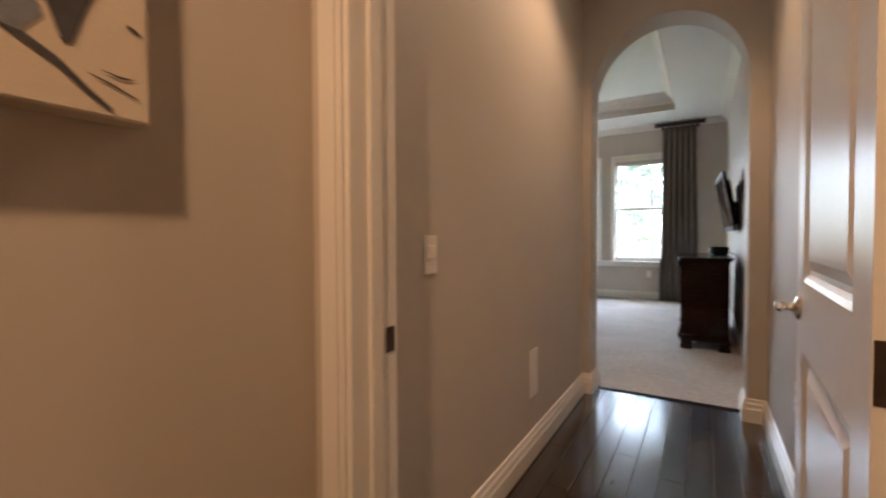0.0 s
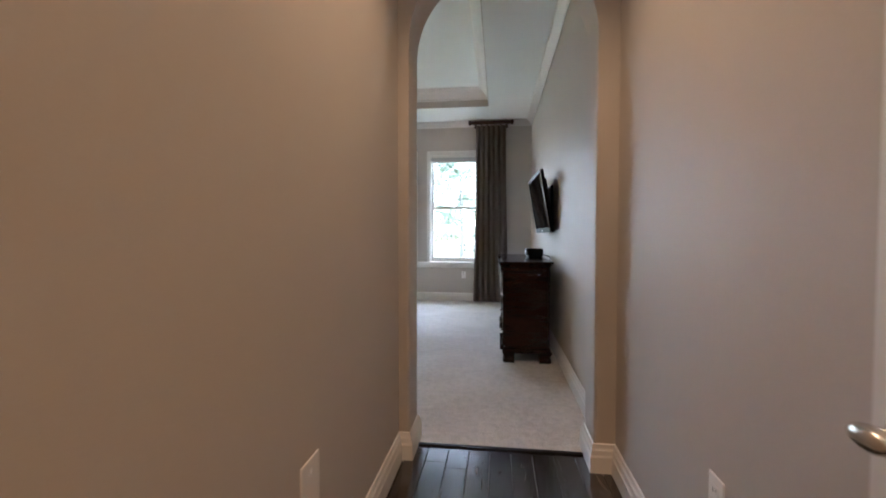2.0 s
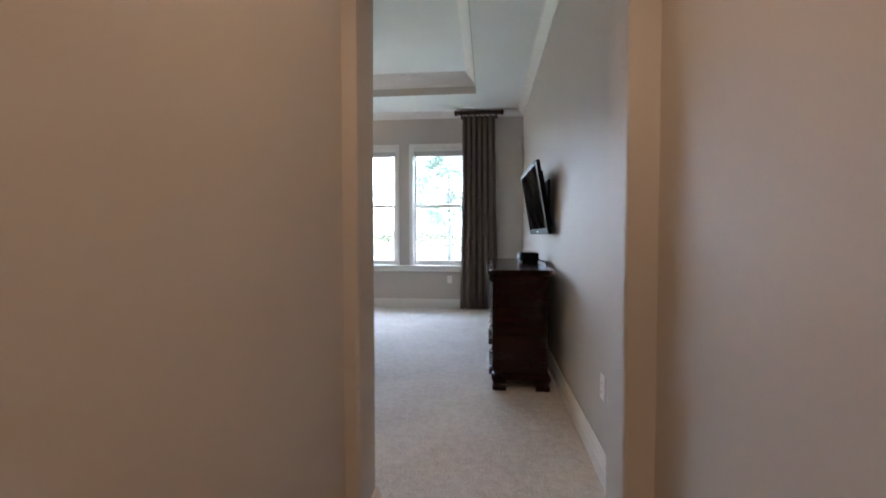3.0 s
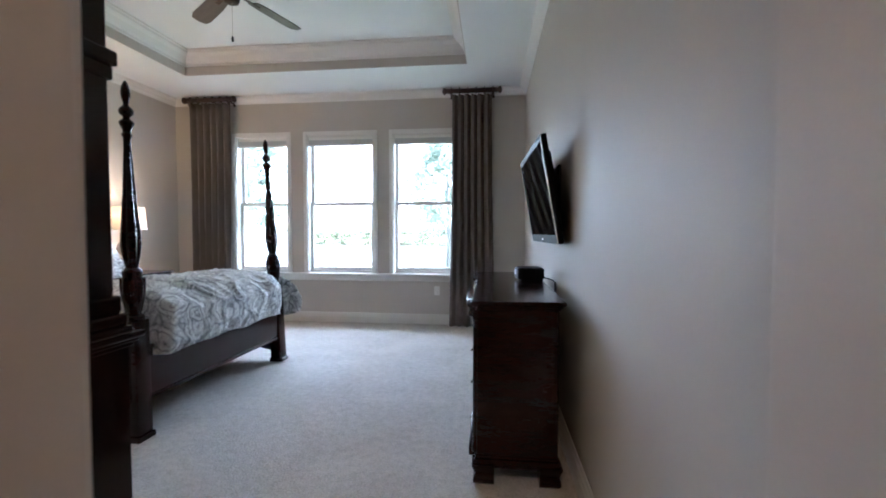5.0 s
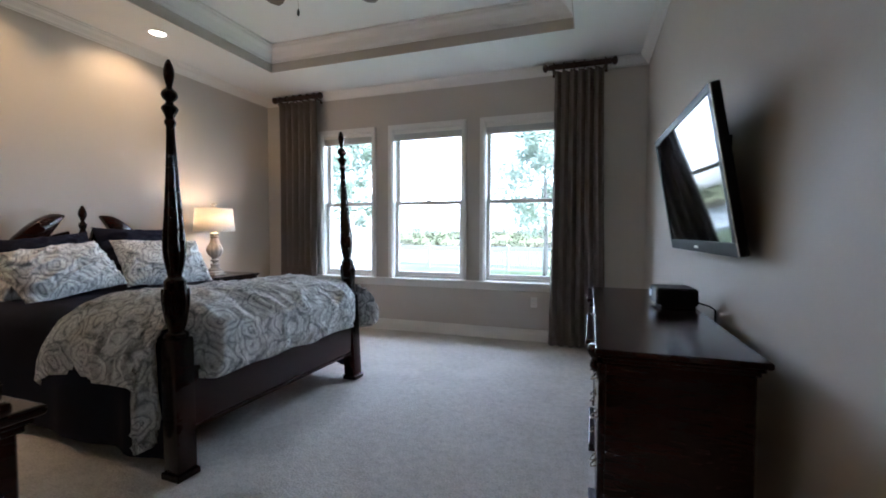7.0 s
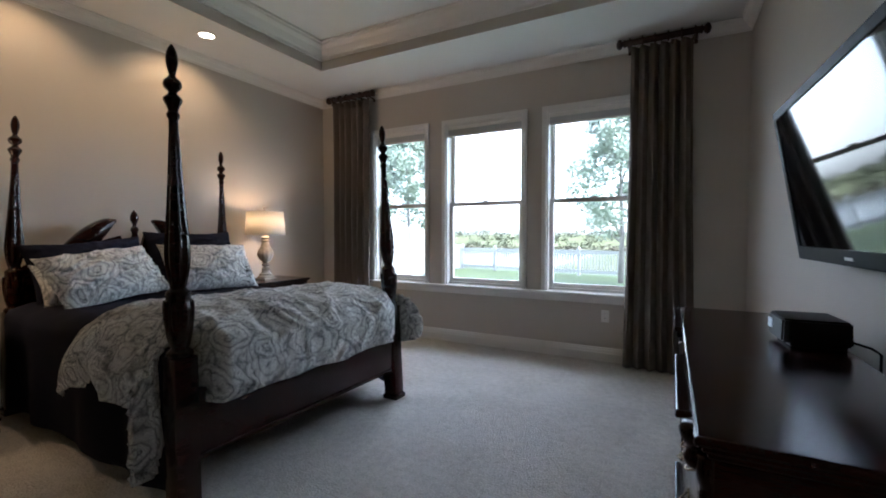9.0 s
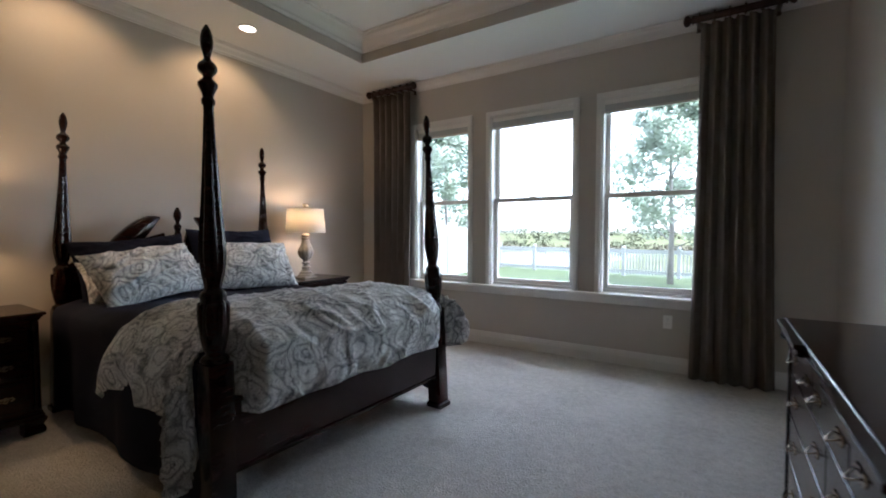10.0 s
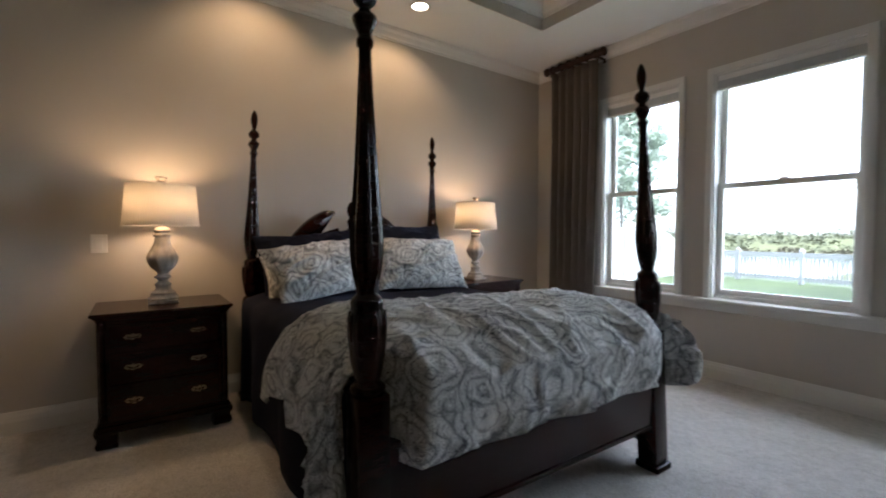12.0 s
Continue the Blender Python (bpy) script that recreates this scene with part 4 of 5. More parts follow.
ns = chest("nightstand", "dark mahogany three-drawer nightstand with brass pulls", "nightstand", -4.36, -3.885, 4.212, 4.850, 0.748, [1, 1, 1], 1, "nightstands beside the bed")
copy_thing(ns, Matrix.Translation((0, 2.56, 0)))
dresser = chest("dresser", "long dark mahogany dresser with moulded top and brass pulls", "dresser", -0.152, 0.230, 4.745, 6.21, 0.885, [2, 2, 2, 3], -1)
for ya, yb in ((4.835, 5.30), (5.715, 6.20)):
    # blocked ends of the front, each with its own top edge and base
    part("block_top", boxes((-0.210, ya, 0.866, -0.1805, yb, 0.884), (-0.200, ya + 0.006, 0.842, -0.168, yb - 0.006, 0.8655), bevel=0.004, segs=2), M_WOODX, dresser)
    part("block_base", boxes((-0.194, ya, 0.088, -0.1645, yb, 0.137), bevel=0.005, segs=2), M_WOODX, dresser)
for yc in (4.79, 6.225):
    part("corner_cap", lathe(spline([(0.020, 0.80), (0.026, 0.815), (0.020, 0.835), (0.030, 0.85), (0.034, 0.868), (0.028, 0.882)], 3), 16, (-0.170, yc, 0)), M_WOOD, dresser, smooth=True)


def tall_cabinet():
    ob = holder("tall_cabinet", "tall black-brown wood cabinet with cornice standing beside the arch", "cabinet")
    x0, x1, y0 = -2.25, -1.132, Y1 + 0.025
    part("base", boxes((x0, y0, 0.08, x1, 3.852, 0.885), bevel=0.005), M_WOOD, ob)
    part("plinth", boxes((x0 - 0.015, y0, 0.0, x1 + 0.015, 3.867, 0.11), bevel=0.008, segs=2), M_WOODX, ob)
    moulded_top(ob, x0, y0 + 0.03, x1, 3.852, 0.92, 0.03, "base_top")
    part("upper_case", boxes((x0 + 0.02, y0, 0.92, x1 + 0.008, 3.80, 2.02), bevel=0.006), M_WOOD, ob)
    bm = bmesh.new()
    for o, za, zb in ((0.030, 0.92, 0.945), (0.022, 0.945, 0.98), (0.012, 0.98, 1.03)):
        box(bm, x0 + 0.02 - o, y0, za, x1 + 0.008 + o, 3.80 + o, zb, bevel=0.008, segs=2)
    part("waist_moulding", bm, M_WOODX, ob)
    bm = bmesh.new()
    for o, za, zb in ((0.008, 1.62, 1.66), (0.016, 1.66, 1.70)):
        box(bm, x0 + 0.02 - o, y0, za, x1 + 0.008 + o, 3.80 + o, zb, bevel=0.006, segs=2)
    part("frieze_moulding", bm, M_WOODX, ob)
    bm = bmesh.new()
    for o, za, zb in ((0.012, 1.92, 1.95), (0.03, 1.95, 1.98), (0.055, 1.98, 2.01), (0.08, 2.01, 2.05)):
        box(bm, x0 + 0.02 - o, y0, za, x1 + 0.008 + o, 3.80 + o, zb, bevel=0.006, segs=2)
    part("cornice", bm, M_WOODX, ob)
    xm = (x0 + x1) / 2
    for a, b, s in ((x0 + 0.05, xm - 0.003, 1), (xm + 0.003, x1 - 0.04, -1)):
        d = part("door", boxes((a, 3.80, 1.05, b, 3.817, 1.90), (a + 0.06, 3.817, 1.11, b - 0.06, 3.822, 1.84), bevel=0.004), M_WOODX, ob)
        xx = b - 0.03 if s > 0 else a + 0.03
        part("knob", lathe(spline([(0.006, 0), (0.006, 0.012), (0.013, 0.02), (0.008, 0.03)], 3), 12), M_BRASS, d, "brass knob", True).matrix_local = pose(xx, 3.822, 1.4, -90, 0, 0)
    for za, zb in ((0.13, 0.48), (0.49, 0.85)):
        part("drawer", boxes((x0 + 0.05, 3.852, za, x1 - 0.05, 3.864, zb), bevel=0.004), M_WOODX, ob)


tall_cabinet()

# ---- lamps ----


def table_lamp(x, y, z):
    ob = holder("table_lamp", "turned whitewashed wood table lamp with a lit linen drum shade", "table lamp", "lamps on the nightstands", Matrix.Translation((x, y, z)))
    part("foot", boxes((-0.080, -0.080, 0.0, 0.080, 0.080, 0.020), bevel=0.006, segs=2), M_LAMPBASE, ob)
    prof = [(0.082, 0.022), (0.084, 0.032), (0.072, 0.042), (0.066, 0.056), (0.068, 0.064), (0.046, 0.078), (0.040, 0.10), (0.046, 0.118), (0.030, 0.128), (0.024, 0.142), (0.042, 0.158), (0.043, 0.166), (0.026, 0.178),
            (0.036, 0.196), (0.066, 0.225), (0.083, 0.262), (0.083, 0.292), (0.069, 0.325), (0.050, 0.36), (0.041, 0.392), (0.040, 0.41), (0.047, 0.418), (0.047, 0.428), (0.036, 0.436), (0.045, 0.446), (0.043, 0.458), (0.020, 0.474)]
    part("turned_body", lathe(spline(prof, 3), 36, flute=10, depth=0.10, zr=(0.185, 0.36)), M_LAMPBASE, ob, smooth=True)
    bm = bmesh.new()
    rings = []
    for r, zz in ((0.206, 0.480), (0.186, 0.735), (0.1845, 0.735), (0.2045, 0.480)):
        rings.append([bm.verts.new((r * math.cos(2 * math.pi * i / 40), r * math.sin(2 * math.pi * i / 40), zz)) for i in range(40)])
    for a, b in zip(rings, rings[1:] + rings[:1]):
        for i in range(40):
            bm.faces.new((a[i], a[(i + 1) % 40], b[(i + 1) % 40], b[i]))
    sh = part("shade", bm, M_SHADE, ob, "lit linen drum shade", True)
    for r, zz in ((0.2065, 0.483), (0.1868, 0.732)):
        part("trim", tube([(r * math.cos(2 * math.pi * i / 40), r * math.sin(2 * math.pi * i / 40), zz) for i in range(41)], 0.003, 6), M_SHADE, sh, smooth=True)
    part("harp", tube([(0, -0.0, 0.47), (0, -0.045, 0.52), (0, -0.055, 0.62), (0, -0.03, 0.70), (0, 0, 0.735), (0, 0.03, 0.70), (0, 0.055, 0.62), (0, 0.045, 0.52), (0, 0, 0.47)], 0.003, 6), M_BRASS, ob, smooth=True)
    part("finial", lathe(spline([(0.022, 0.732), (0.030, 0.742), (0.022, 0.752), (0.020, 0.765), (0.032, 0.776), (0.030, 0.785), (0.008, 0.79)], 3), 18), M_LAMPBASE, ob, smooth=True)
    bulb = new("lamp_bulb", bpy.data.lights.new("lamp_bulb", "POINT"))
    bulb.data.energy, bulb.data.color, bulb.data.shadow_soft_size = LAMP_WATTS, (1.0, 0.61, 0.30), 0.06
    bulb.location = (x, y, z + 0.645)
    return ob


LAMP_WATTS = 0.70
table_lamp(-4.16, 4.53, 0.748)
table_lamp(-4.12, 7.05, 0.748)

# ---- ceiling fan and downlights ----


def ceiling_fan(cx, cy):
    ob = holder("ceiling_fan", "bronze ceiling fan with five dark wooden blades at rest", "ceiling fan", m=Matrix.Translation((cx, cy, 0)))
    part("canopy", lathe(spline([(0.07, ZT), (0.07, ZT - 0.03), (0.05, ZT - 0.06), (0.02, ZT - 0.075)], 3), 24), M_BRONZE, ob, smooth=True)
    part("down_rod", lathe([(0.013, 3.11), (0.013, ZT - 0.07)], 14), M_BRONZE, ob, smooth=True)
    part("motor", lathe(spline([(0.03, 2.96), (0.09, 2.97), (0.125, 3.0), (0.13, 3.05), (0.11, 3.095), (0.05, 3.12), (0.02, 3.13)], 4), 32), M_BRONZE, ob, smooth=True)
    part("switch_cup", lathe(spline([(0.01, 2.885), (0.05, 2.895), (0.06, 2.93), (0.05, 2.965)], 4), 24), M_BRONZE, ob, smooth=True)
    part("pull_chain", lathe([(0.0015, 2.64), (0.0015, 2.89)], 6, (0.02, -0.02, 0)), M_NICKEL, ob)
    part("pull_knob", lathe(spline([(0.003, 2.60), (0.008, 2.612), (0.007, 2.63), (0.002, 2.645)], 3), 10, (0.02, -0.02, 0)), M_BLACK, ob, smooth=True)
    for k in range(5):
        a = 72 * k + FAN_TURN
        bm = bmesh.new()
        pts = [(0.20, -0.055), (0.30, -0.066), (0.60, -0.070), (0.66, -0.055), (0.68, 0.0), (0.66, 0.055), (0.60, 0.070), (0.30, 0.066), (0.20, 0.055)]
        lo = [bm.verts.new((x, y, -0.004)) for x, y in pts]
        hi = [bm.verts.new((x, y, 0.004)) for x, y in pts]
        bm.faces.new(list(reversed(lo)))
        bm.faces.new(hi)
        for i in range(len(pts)):
            j = (i + 1) % len(pts)
            bm.faces.new((lo[i], lo[j], hi[j], hi[i]))
        bl = part("blade", bm, M_FANBLADE, ob, "dark wood fan blade")
        bl.matrix_local = pose(0, 0, 2.985, 0, 0, a) @ pose(0, 0, 0, 12, 0, 0)
        part("blade_iron", boxes((0.09, -0.018, -0.012, 0.26, 0.018, -0.005), bevel=0.003), M_BRONZE, bl)


FAN_TURN = 72
ceiling_fan(-2.0, 5.755)


def downlight(x, y, z):
    ob = holder("downlight", "round recessed ceiling downlight, lit, with white trim", "downlight", "recessed downlights", Matrix.Translation((x, y, z)))
    part("trim_ring", lathe([(0.062, 0.0), (0.085, -0.002), (0.088, -0.006), (0.064, -0.008), (0.062, 0.0)], 32), M_PLATE, ob, smooth=True)
    part("lens", lathe([(0.0, -0.0035), (0.062, -0.003)], 32), M_LENS, ob, "glowing warm lens")


for x, y, z in DOWNLIGHTS:
    downlight(x, y, z)

# ---- television and box on the dresser ----
tv = holder("television", "black flat-screen television tilted down on a wall arm", "television", m=pose(0.202, 5.56, 1.434, 0, 0, 1.9) @ pose(0, 0, 0, 0, -9.8, 0))
W, H = 1.01, 0.595
part("case", boxes((0.004, -W / 2, -H / 2, 0.032, W / 2, H / 2), (0.032, -W / 2 + 0.10, -H / 2 + 0.06, 0.06, W / 2 - 0.10, H / 2 - 0.08), bevel=0.006, segs=2), M_BLACK, tv)
part("bezel", boxes((-0.004, -W / 2, H / 2 - 0.032, 0.004, W / 2, H / 2), (-0.004, -W / 2, -H / 2, 0.004, W / 2, -H / 2 + 0.05), (-0.004, -W / 2, -H / 2 + 0.05, 0.004, -W / 2 + 0.034, H / 2 - 0.032), (-0.004, W / 2 - 0.034, -H / 2 + 0.05, 0.004, W / 2, H / 2 - 0.032), bevel=0.002), M_BLACK, tv)
part("screen", boxes((0.0005, -W / 2 + 0.034, -H / 2 + 0.05, 0.004, W / 2 - 0.034, H / 2 - 0.032)), M_SCREEN, tv, "glossy dark screen")
part("edge_trim", boxes((-0.0045, -W / 2 - 0.0015, -H / 2, 0.0, -W / 2, H / 2)), M_NICKEL, tv, "thin bright edge strip")
part("maker_mark", boxes((-0.005, -0.03, -H / 2 + 0.018, -0.004, 0.03, -H / 2 + 0.028)), M_PLATE, tv, "small pale bar")
part("mount_plate", boxes((0.06, -0.14, -0.16, 0.075, 0.14, 0.14), bevel=0.003), M_BLACK, tv)
arm = holder("tv_mount", "black steel television wall bracket", "wall mount")
part("wall_plate", boxes((XR - 0.02, 5.42, 1.22, XR, 5.70, 1.62), bevel=0.004), M_BLACK, arm)
part("arm", boxes((0.262, 5.53, 1.40, XR - 0.02, 5.59, 1.46), bevel=0.004), M_BLACK, arm)

sb = holder("media_box", "small black media box on the dresser", "media box")
bm = bmesh.new()
pts = [(-0.085, -0.075), (-0.065, -0.095), (0.085, -0.095), (0.085, 0.095), (-0.065, 0.095), (-0.085, 0.075)]
for za, zb, k in ((0.015, 0.09, 1.0),):
    lo = [bm.verts.new((x, y, za)) for x, y in pts]
    hi = [bm.verts.new((x * 0.97, y * 0.97, zb)) for x, y in pts]
    bm.faces.new(list(reversed(lo)))
    bm.faces.new(hi)
    for i in range(6):
        j = (i + 1) % 6
        bm.faces.new((lo[i], lo[j], hi[j], hi[i]))
bmesh.ops.bevel(bm, geom=list(bm.edges), offset=0.006, segments=2, affect="EDGES")
part("case", bm, M_BLACK, sb)
part("base", boxes((-0.06, -0.07, 0.0, 0.08, 0.07, 0.016), bevel=0.003), M_BLACK, sb)
part("display", boxes((-0.0865, 0.03, 0.04, -0.084, 0.07, 0.07)), M_LED, sb, "dim blue display")
sb.matrix_world = pose(0.165, 5.62, 0.885, 0, 0, 4)
tagged(part("media_cable", tube([(0.24, 5.60, 0.915), (0.275, 5.59, 0.905), (0.31, 5.585, 0.895), (0.3295, 5.58, 0.88), (0.331, 5.58, 0.60)], 0.004, 8), M_BLACK, smooth=True), "thin black cable from the media box down behind the dresser", "cable")

# ---- switches and outlets ----


def wall_plate(name, label, category, m, kind):
    """Plate in the local x-z plane, facing -y."""
    ob = holder(name, label, category, "wall plates", m)
    w = 0.115 if kind == "double" else 0.072
    part("plate", boxes((-w / 2, -0.006, -0.059, w / 2, 0, 0.059), bevel=0.0025, segs=2), M_PLATE, ob)
    if kind == "outlet":
        for z in (-0.022, 0.022):
            f = part("socket", boxes((-0.017, -0.008, z - 0.014, 0.017, -0.006, z + 0.014), bevel=0.0008), M_PLATE, ob)
            for x in (-0.007, 0.007):
                part("slot", boxes((x - 0.001, -0.0084, z - 0.004, x + 0.001, -0.008, z + 0.006)), M_BLACK, f)
    elif kind == "dimmer":
        part("paddle", boxes((-0.017, -0.010, -0.012, 0.017, -0.006, 0.028), bevel=0.002, segs=2), M_PLATE, ob)
        part("slider_slot", boxes((-0.014, -0.0068, -0.030, 0.014, -0.006, -0.027)), M_SHADECLOTH, ob)
    elif kind == "blank":
        part("screw", lathe([(0.003, 0), (0.0025, 0.001)], 10), M_PLATE, ob).matrix_local = pose(0, -0.006, 0.042, 90, 0, 0)
    else:
        for x in ((-0.023, 0.023) if kind == "double" else (0,)):
            part("rocker", boxes((x - 0.0165, -0.009, -0.034, x + 0.0165, -0.006, 0.034), bevel=0.001), M_PLATE, ob).rotation_euler = (radians(2), 0, 0)
    return ob


wall_plate("light_switch", "white rocker light switch on the hall wall", "light switch", pose(HALL_L, 1.093, 1.03, 0, 0, 90), "dimmer")
wall_plate("cover_plate", "white blank cover plate low on the hall wall", "cover plate", pose(HALL_L, 2.03, 0.415, 0, 0, 90) @ Matrix.Diagonal((1.5, 1, 2.0, 1)), "blank")
wall_plate("outlet", "white double socket low on the hall wall", "outlet", pose(XR, 2.12, 0.45, 0, 0, -90), "outlet")
wall_plate("outlet", "white double socket low on the television wall", "outlet", pose(XR, 3.67, 0.425, 0, 0, -90), "outlet")
wall_plate("outlet", "white double socket under the window sill", "outlet", pose(-0.79, YW, 0.44, 0, 0, 0), "outlet")
wall_plate("light_switch", "white rocker switch plate beside the bed", "light switch", pose(XL, 4.205, 1.115, 0, 0, 90) @ Matrix.Diagonal((1.2, 1.3, 1, 1)), "single")

# ---- foyer painting ----
pt = holder("painting", "deep-edged cream canvas with dark grey brush strokes", "painting", m=pose(HALL_L, 0.303, 1.24, 0, 0, 90))
part("canvas", boxes((-0.80, -0.045, 0.0, 0.0, -0.002, 0.85), bevel=0.004, segs=2), M_CANVAS, pt)


def stroke(points, widths, mat, dy):
    bm = bmesh.new()
    last = None
    for (x, z), w in zip(points, widths):
        a, b = bm.verts.new((x, dy, z - w)), bm.verts.new((x, dy, z + w))
        if last:
            bm.faces.new((last[0], a, b, last[1]))
        last = (a, b)
    part("brush_stroke", bm, mat, pt)


stroke([(-0.30, 0.19), (-0.20, 0.125), (-0.15, 0.085), (-0.10, 0.055), (-0.07, 0.028), (-0.045, 0.010)], [0.005, 0.006, 0.006, 0.006, 0.005, 0.003], M_PAINT_DARK, -0.0462)
stroke([(-0.30, 0.23), (-0.20, 0.20), (-0.135, 0.175), (-0.112, 0.158), (-0.097, 0.135), (-0.086, 0.138), (-0.07, 0.165), (-0.05, 0.19)], [0.02, 0.03, 0.022, 0.03, 0.052, 0.055, 0.033, 0.010], M_PAINT_DARK, -0.0466)
stroke([(-0.20, 0.12), (-0.16, 0.115), (-0.135, 0.105), (-0.115, 0.11)], [0.02, 0.03, 0.026, 0.006], M_PAINT_BLUE, -0.0464)
stroke([(-0.070, 0.052), (-0.045, 0.044), (-0.015, 0.032)], [0.0006, 0.0018, 0.001], M_PAINT_DARK, -0.0464)
stroke([(-0.055, 0.060), (-0.035, 0.056), (-0.020, 0.058)], [0.0006, 0.0016, 0.0008], M_PAINT_DARK, -0.0464)
stroke([(-0.026, 0.128), (-0.018, 0.125), (-0.010, 0.120)], [0.002, 0.003, 0.002], M_PAINT_DARK, -0.0464)
stroke([(-0.75, 0.55), (-0.55, 0.50), (-0.35, 0.42), (-0.15, 0.44)], [0.04, 0.09, 0.07, 0.01], M_PAINT_BLUE, -0.0463)

# ---- outside ----
GX = 2600
structure("ground", boxes((-GX, YW + 0.2, GROUND - 0.3, GX, 24.6, GROUND)), M_GRASS, "bright green mown lawn up to the fence", "lawn")
structure("ground_field", boxes((-GX, 24.6, GROUND - 2.8, GX, GX, GROUND - 0.25)), M_ROUGHGRASS, "pale rough grassland reaching to the horizon", "field")
structure("water", boxes((-60, 25.6, GROUND - 0.25, -6.5, 46.5, GROUND - 0.24)), M_WATER, "pale pond beyond the fence", "pond")


def picket_fence():
    ob = holder("picket_fence", "white vinyl picket fence across the end of the lawn", "fence", m=pose(-9.4, 22.75, 0, 0, 0, -8))
    y = 0.0
    top = GROUND + 1.06
    xs_ = [1.95 * i for i in range(9)]
    for x in xs_:
        p = part("post", boxes((x - 0.06, y - 0.06, GROUND - 0.1, x + 0.06, y + 0.06, top + 0.04), bevel=0.005), M_VINYL, ob)
        part("cap", lathe([(0.085, top + 0.04), (0.085, top + 0.06), (0.012, top + 0.11)], 4, (x, y, 0)), M_VINYL, p)
    for z, half in ((GROUND + 0.18, 0.06), (GROUND + 0.96, 0.075)):
        part("rail", boxes((xs_[0], y - 0.02, z - half, xs_[-1], y + 0.02, z + half)), M_VINYL, ob)
    me = None
    x = xs_[0] + 0.13
    while x < xs_[-1] - 0.05:
        if all(abs(x - q) > 0.09 for q in xs_):
            if me is None:
                me = part("picket", boxes((-0.030, -0.035, GROUND + 0.06, 0.030, -0.0205, GROUND + 0.90)), M_VINYL, ob)
                me.location = (x, y, 0)
            else:
                o = new("picket", me.data)
                o.parent, o.location = ob, (x, y, 0)
        x += 0.115


picket_fence()


def privacy_fence():
    ob = holder("privacy_fence", "tall solid white vinyl privacy fence along the lawn", "fence")
    x, top = -9.4, GROUND + 1.86
    ys = [8.6 + 2.4 * i for i in range(7)]
    for i, y in enumerate(ys):
        h = top if i < 6 else GROUND + 1.1
        p = part("post", boxes((x - 0.06, y - 0.06, GROUND - 0.1, x + 0.06, y + 0.06, h + 0.04), bevel=0.005), M_VINYL, ob)
        part("cap", lathe([(0.085, h + 0.04), (0.085, h + 0.06), (0.012, h + 0.11)], 4, (x, y, 0)), M_VINYL, p)
        if i == 6:
            continue
        n = 14
        for q in range(n):
            ya, yb = y + 0.06 + (2.28) * q / n, y + 0.06 + (2.28) * (q + 1) / n - 0.006
            drop = 0 if i < 5 else 0.72 * (0.5 - 0.5 * math.cos(math.pi * (q + 0.5) / n))
            part("board", boxes((x - 0.012, ya, GROUND + 0.05, x + 0.012, yb, top - 0.10 - drop)), M_VINYL, ob)
        if i < 5:
            part("rail", boxes((x - 0.025, y + 0.06, top - 0.10, x + 0.025, y + 2.34, top)), M_VINYL, ob)
        part("rail", boxes((x - 0.025, y + 0.06, GROUND + 0.02, x + 0.025, y + 2.34, GROUND + 0.14)), M_VINYL, ob)


privacy_fence()


def leaf_cloud(bm, rnd, centre, radii, count, size):
    cx_, cy_, cz_ = centre
    for _ in range(count):
        while True:
            p = Vector((rnd.uniform(-1, 1), rnd.uniform(-1, 1), rnd.uniform(-1, 1)))
            if 0.25 < p.length < 1:
                break
        c = Vector((cx_ + p.x * radii[0], cy_ + p.y * radii[1], cz_ + p.z * radii[2]))
        q = Euler((rnd.uniform(-1, 1), rnd.uniform(-1, 1), rnd.uniform(0, 6.3))).to_matrix()
        s = size * rnd.uniform(0.6, 1.3)
        vs = [bm.verts.new(c + q @ Vector(v)) for v in ((-s, 0, 0), (-0.2 * s, -0.45 * s, 0.08 * s), (s, 0, 0), (-0.2 * s, 0.45 * s, 0.08 * s))]
        bm.faces.new(vs)


def tree(x, y, base, height, spread, clear, seed, count, label, size=0.13):
    rnd = random.Random(seed)
    ob = holder("tree", label, "tree", m=Matrix.Translation((x, y, base)))
    part("trunk", tube([(0, 0, -0.1), (0.03, 0.02, height * 0.25), (-0.04, 0.0, height * 0.55), (0.02, 0.03, height * 0.92)], [0.10, 0.075, 0.05, 0.015], 10), M_BARK, ob, smooth=True)
    lim, tips = bmesh.new(), []
    for k in range(26):
        z = clear + (height - clear) * (k / 26) ** 0.9
        a = k * 2.4 + rnd.uniform(-0.4, 0.4)
        frac = (z - clear) / (height - clear)
        r = spread * (0.55 + 0.45 * math.sin(math.pi * min(1, 0.25 + frac * 0.75))) * (1 - 0.72 * frac ** 1.6) * rnd.uniform(0.7, 1.1)
        e = Vector((r * math.cos(a), r * math.sin(a), z + r * 0.55))
        tube([(0, 0, z - 0.1), (e.x * 0.5, e.y * 0.5, z + r * 0.2), e], [0.03, 0.018, 0.006], 5, lim)
        tips += [(e, 0.30 * spread), (Vector((e.x * 0.62, e.y * 0.62, z + r * 0.32)), 0.30 * spread)]
    part("limbs", lim, M_BARK, ob)
    bm = bmesh.new()
    for c, r in tips:
        k = rnd.uniform(0.6, 1.15)
        leaf_cloud(bm, rnd, c, (r * k, r * k, r * k * 0.75), count, size)
    tagged(part("crown", bm, M_LEAF, ob, "grey-green loose leaves"), kind="stuff")


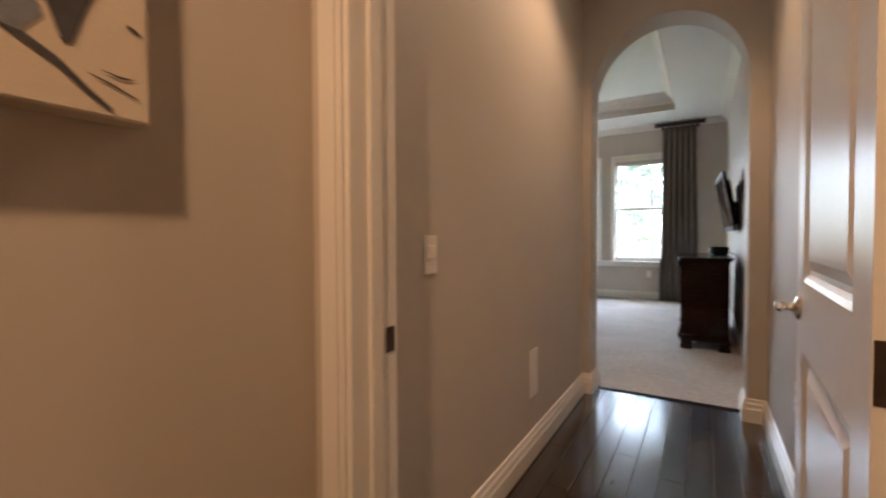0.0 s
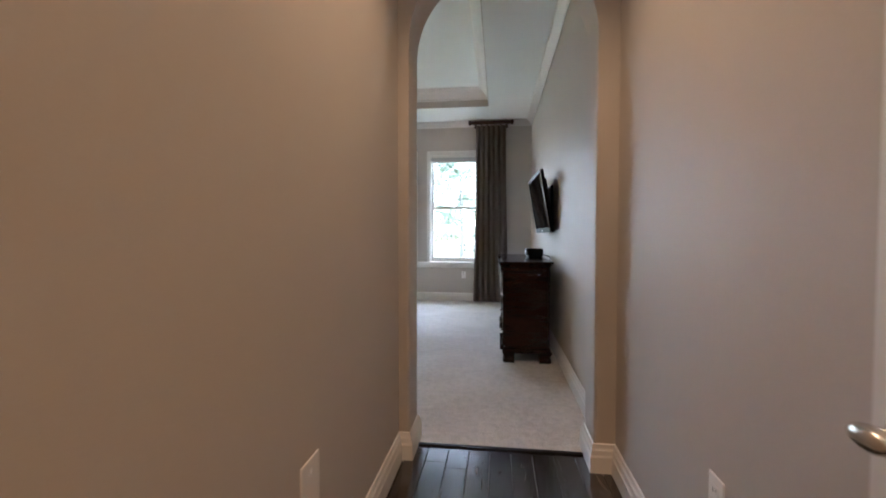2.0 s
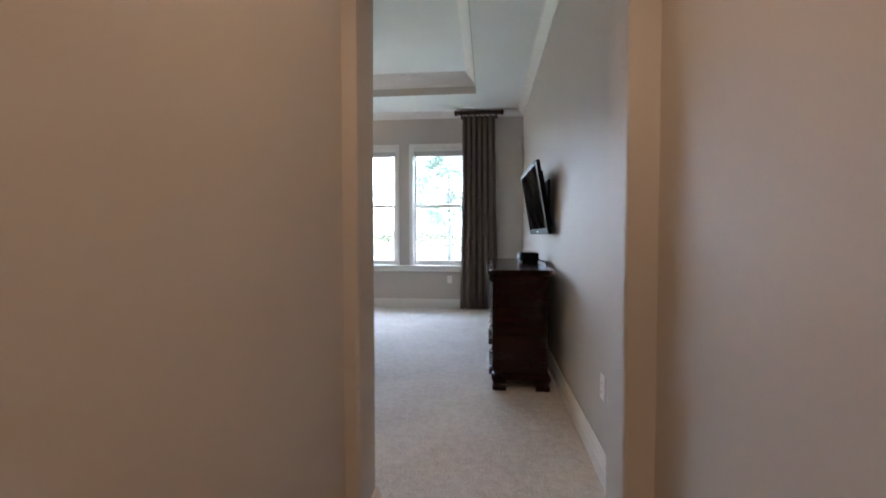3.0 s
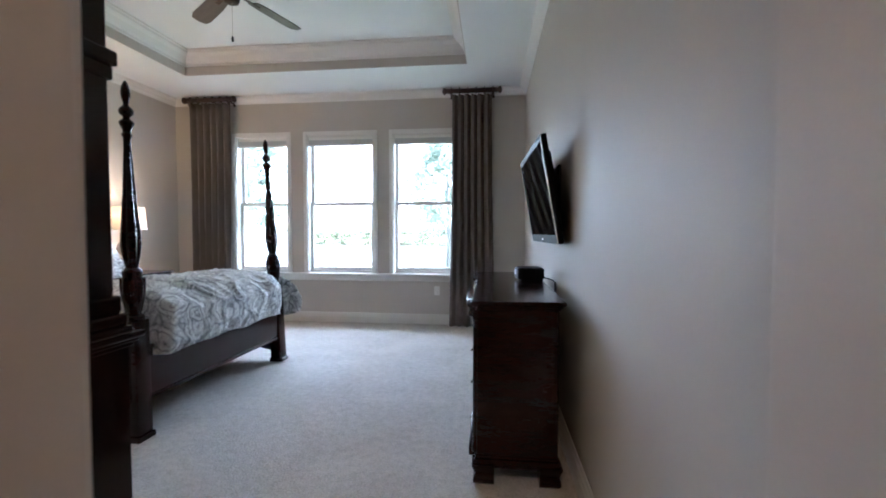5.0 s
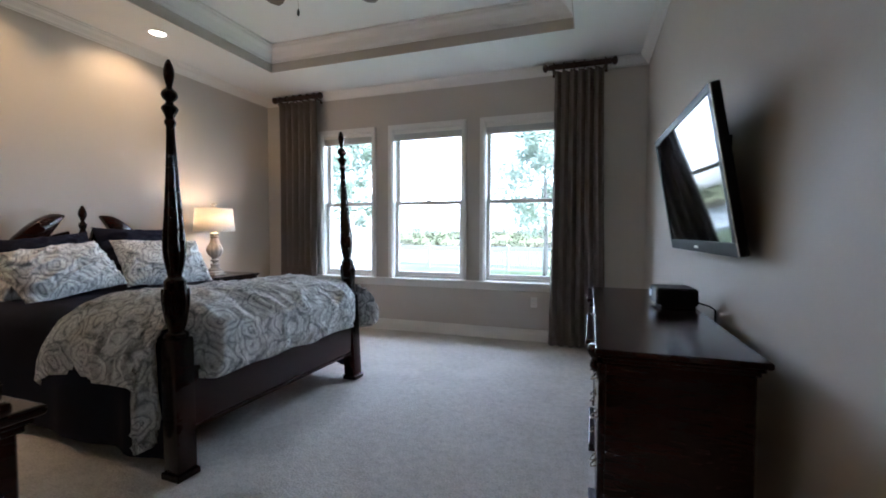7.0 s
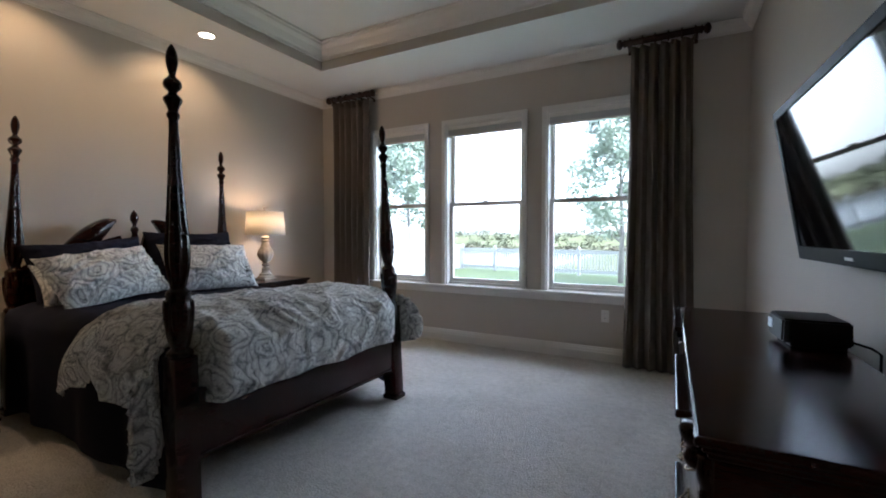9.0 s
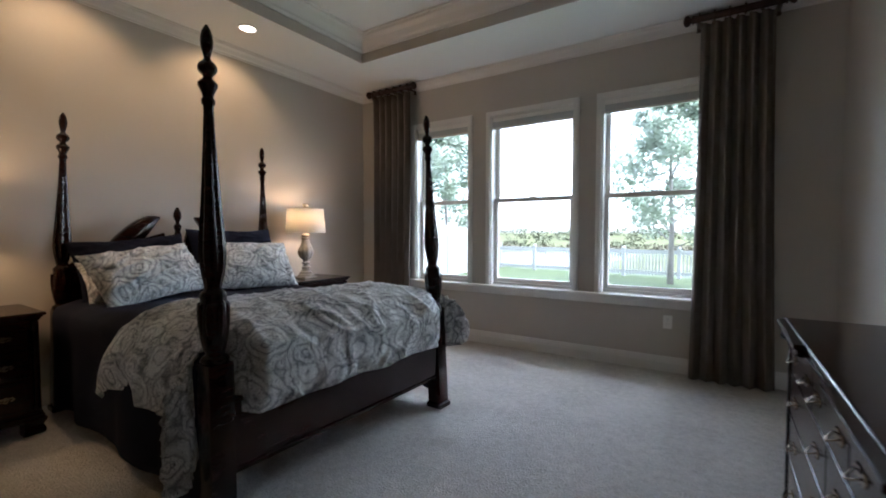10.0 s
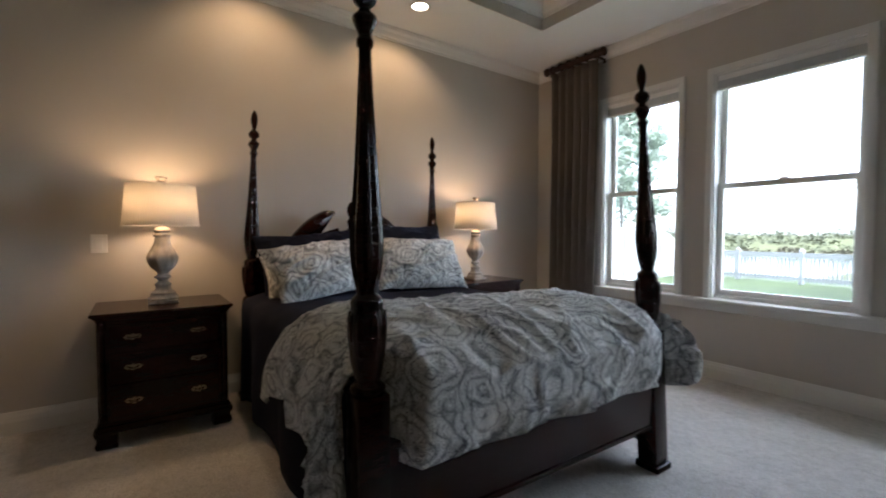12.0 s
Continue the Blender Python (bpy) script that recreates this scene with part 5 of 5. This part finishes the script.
tree(-1.8, 19.8, GROUND, 6.7, 2.1, 1.2, 4, 270, "young grey-green tree on the lawn by the fence", 0.09)
tree(-11.6, 21.5, GROUND, 7.0, 2.4, 1.7, 9, 280, "broad leafy tree behind the privacy fence", 0.10)


def shrubs(name, label, x0, x1, y0, y1, base, n, size, seed, mat):
    rnd = random.Random(seed)
    bm = bmesh.new()
    for _ in range(n):
        s = size * rnd.uniform(0.5, 1.3)
        leaf_cloud(bm, rnd, (rnd.uniform(x0, x1), rnd.uniform(y0, y1), base + s * 0.5), (s * rnd.uniform(0.8, 1.8), s, s * 0.7), 70, s * 0.22)
    tagged(part(name, bm, mat), label, "shrubs", kind="stuff")


shrubs("reeds", "olive reeds and scrub on the far bank of the pond", -60, 30, 47, 53, GROUND - 0.5, 420, 0.75, 11, M_REED)
shrubs("near_scrub", "loose green scrub between the pond and the fields", -80, 45, 56, 75, GROUND - 0.4, 120, 0.8, 14, M_BUSH)
shrubs("far_scrub", "distant belt of low shrubs across the fields", -150, 90, 100, 150, GROUND - 0.3, 120, 1.7, 12, M_BUSH)
shrubs("far_woods", "distant line of trees on the horizon", -420, 260, 240, 330, GROUND - 0.3, 150, 4.2, 13, M_BUSH)

# ---- hall planks ----
rnd = random.Random(7)
PW = 0.1056
x = -0.145 - 6 * PW
k = 0
while x < XR + 0.02:
    y = -1.4 - 0.37 * (k % 4)
    while y < Y1 - 0.085:
        ln = [1.22, 0.92, 1.52][rnd.randrange(3)]
        ya, yb = max(y, -1.3), min(y + ln, Y1 - 0.086)
        if yb - ya > 0.02:
            o = part("plank", boxes((0.0016, 0.0012, -0.013, PW - 0.0016, yb - ya - 0.0012, 0.0), bevel=0.0012), M_PLANK, hall_floor)
            o.location = (x, ya, 0)
        y += ln
    x += PW
    k += 1
structure("floor_foyer", boxes((XR + T, -2.2, -0.014, 1.6, YD[0], -0.001), (HALL_L, -2.2, -0.0135, XR + T, -1.3, -0.001)), M_PLANK, "dark stained oak floor of the foyer", "floor")
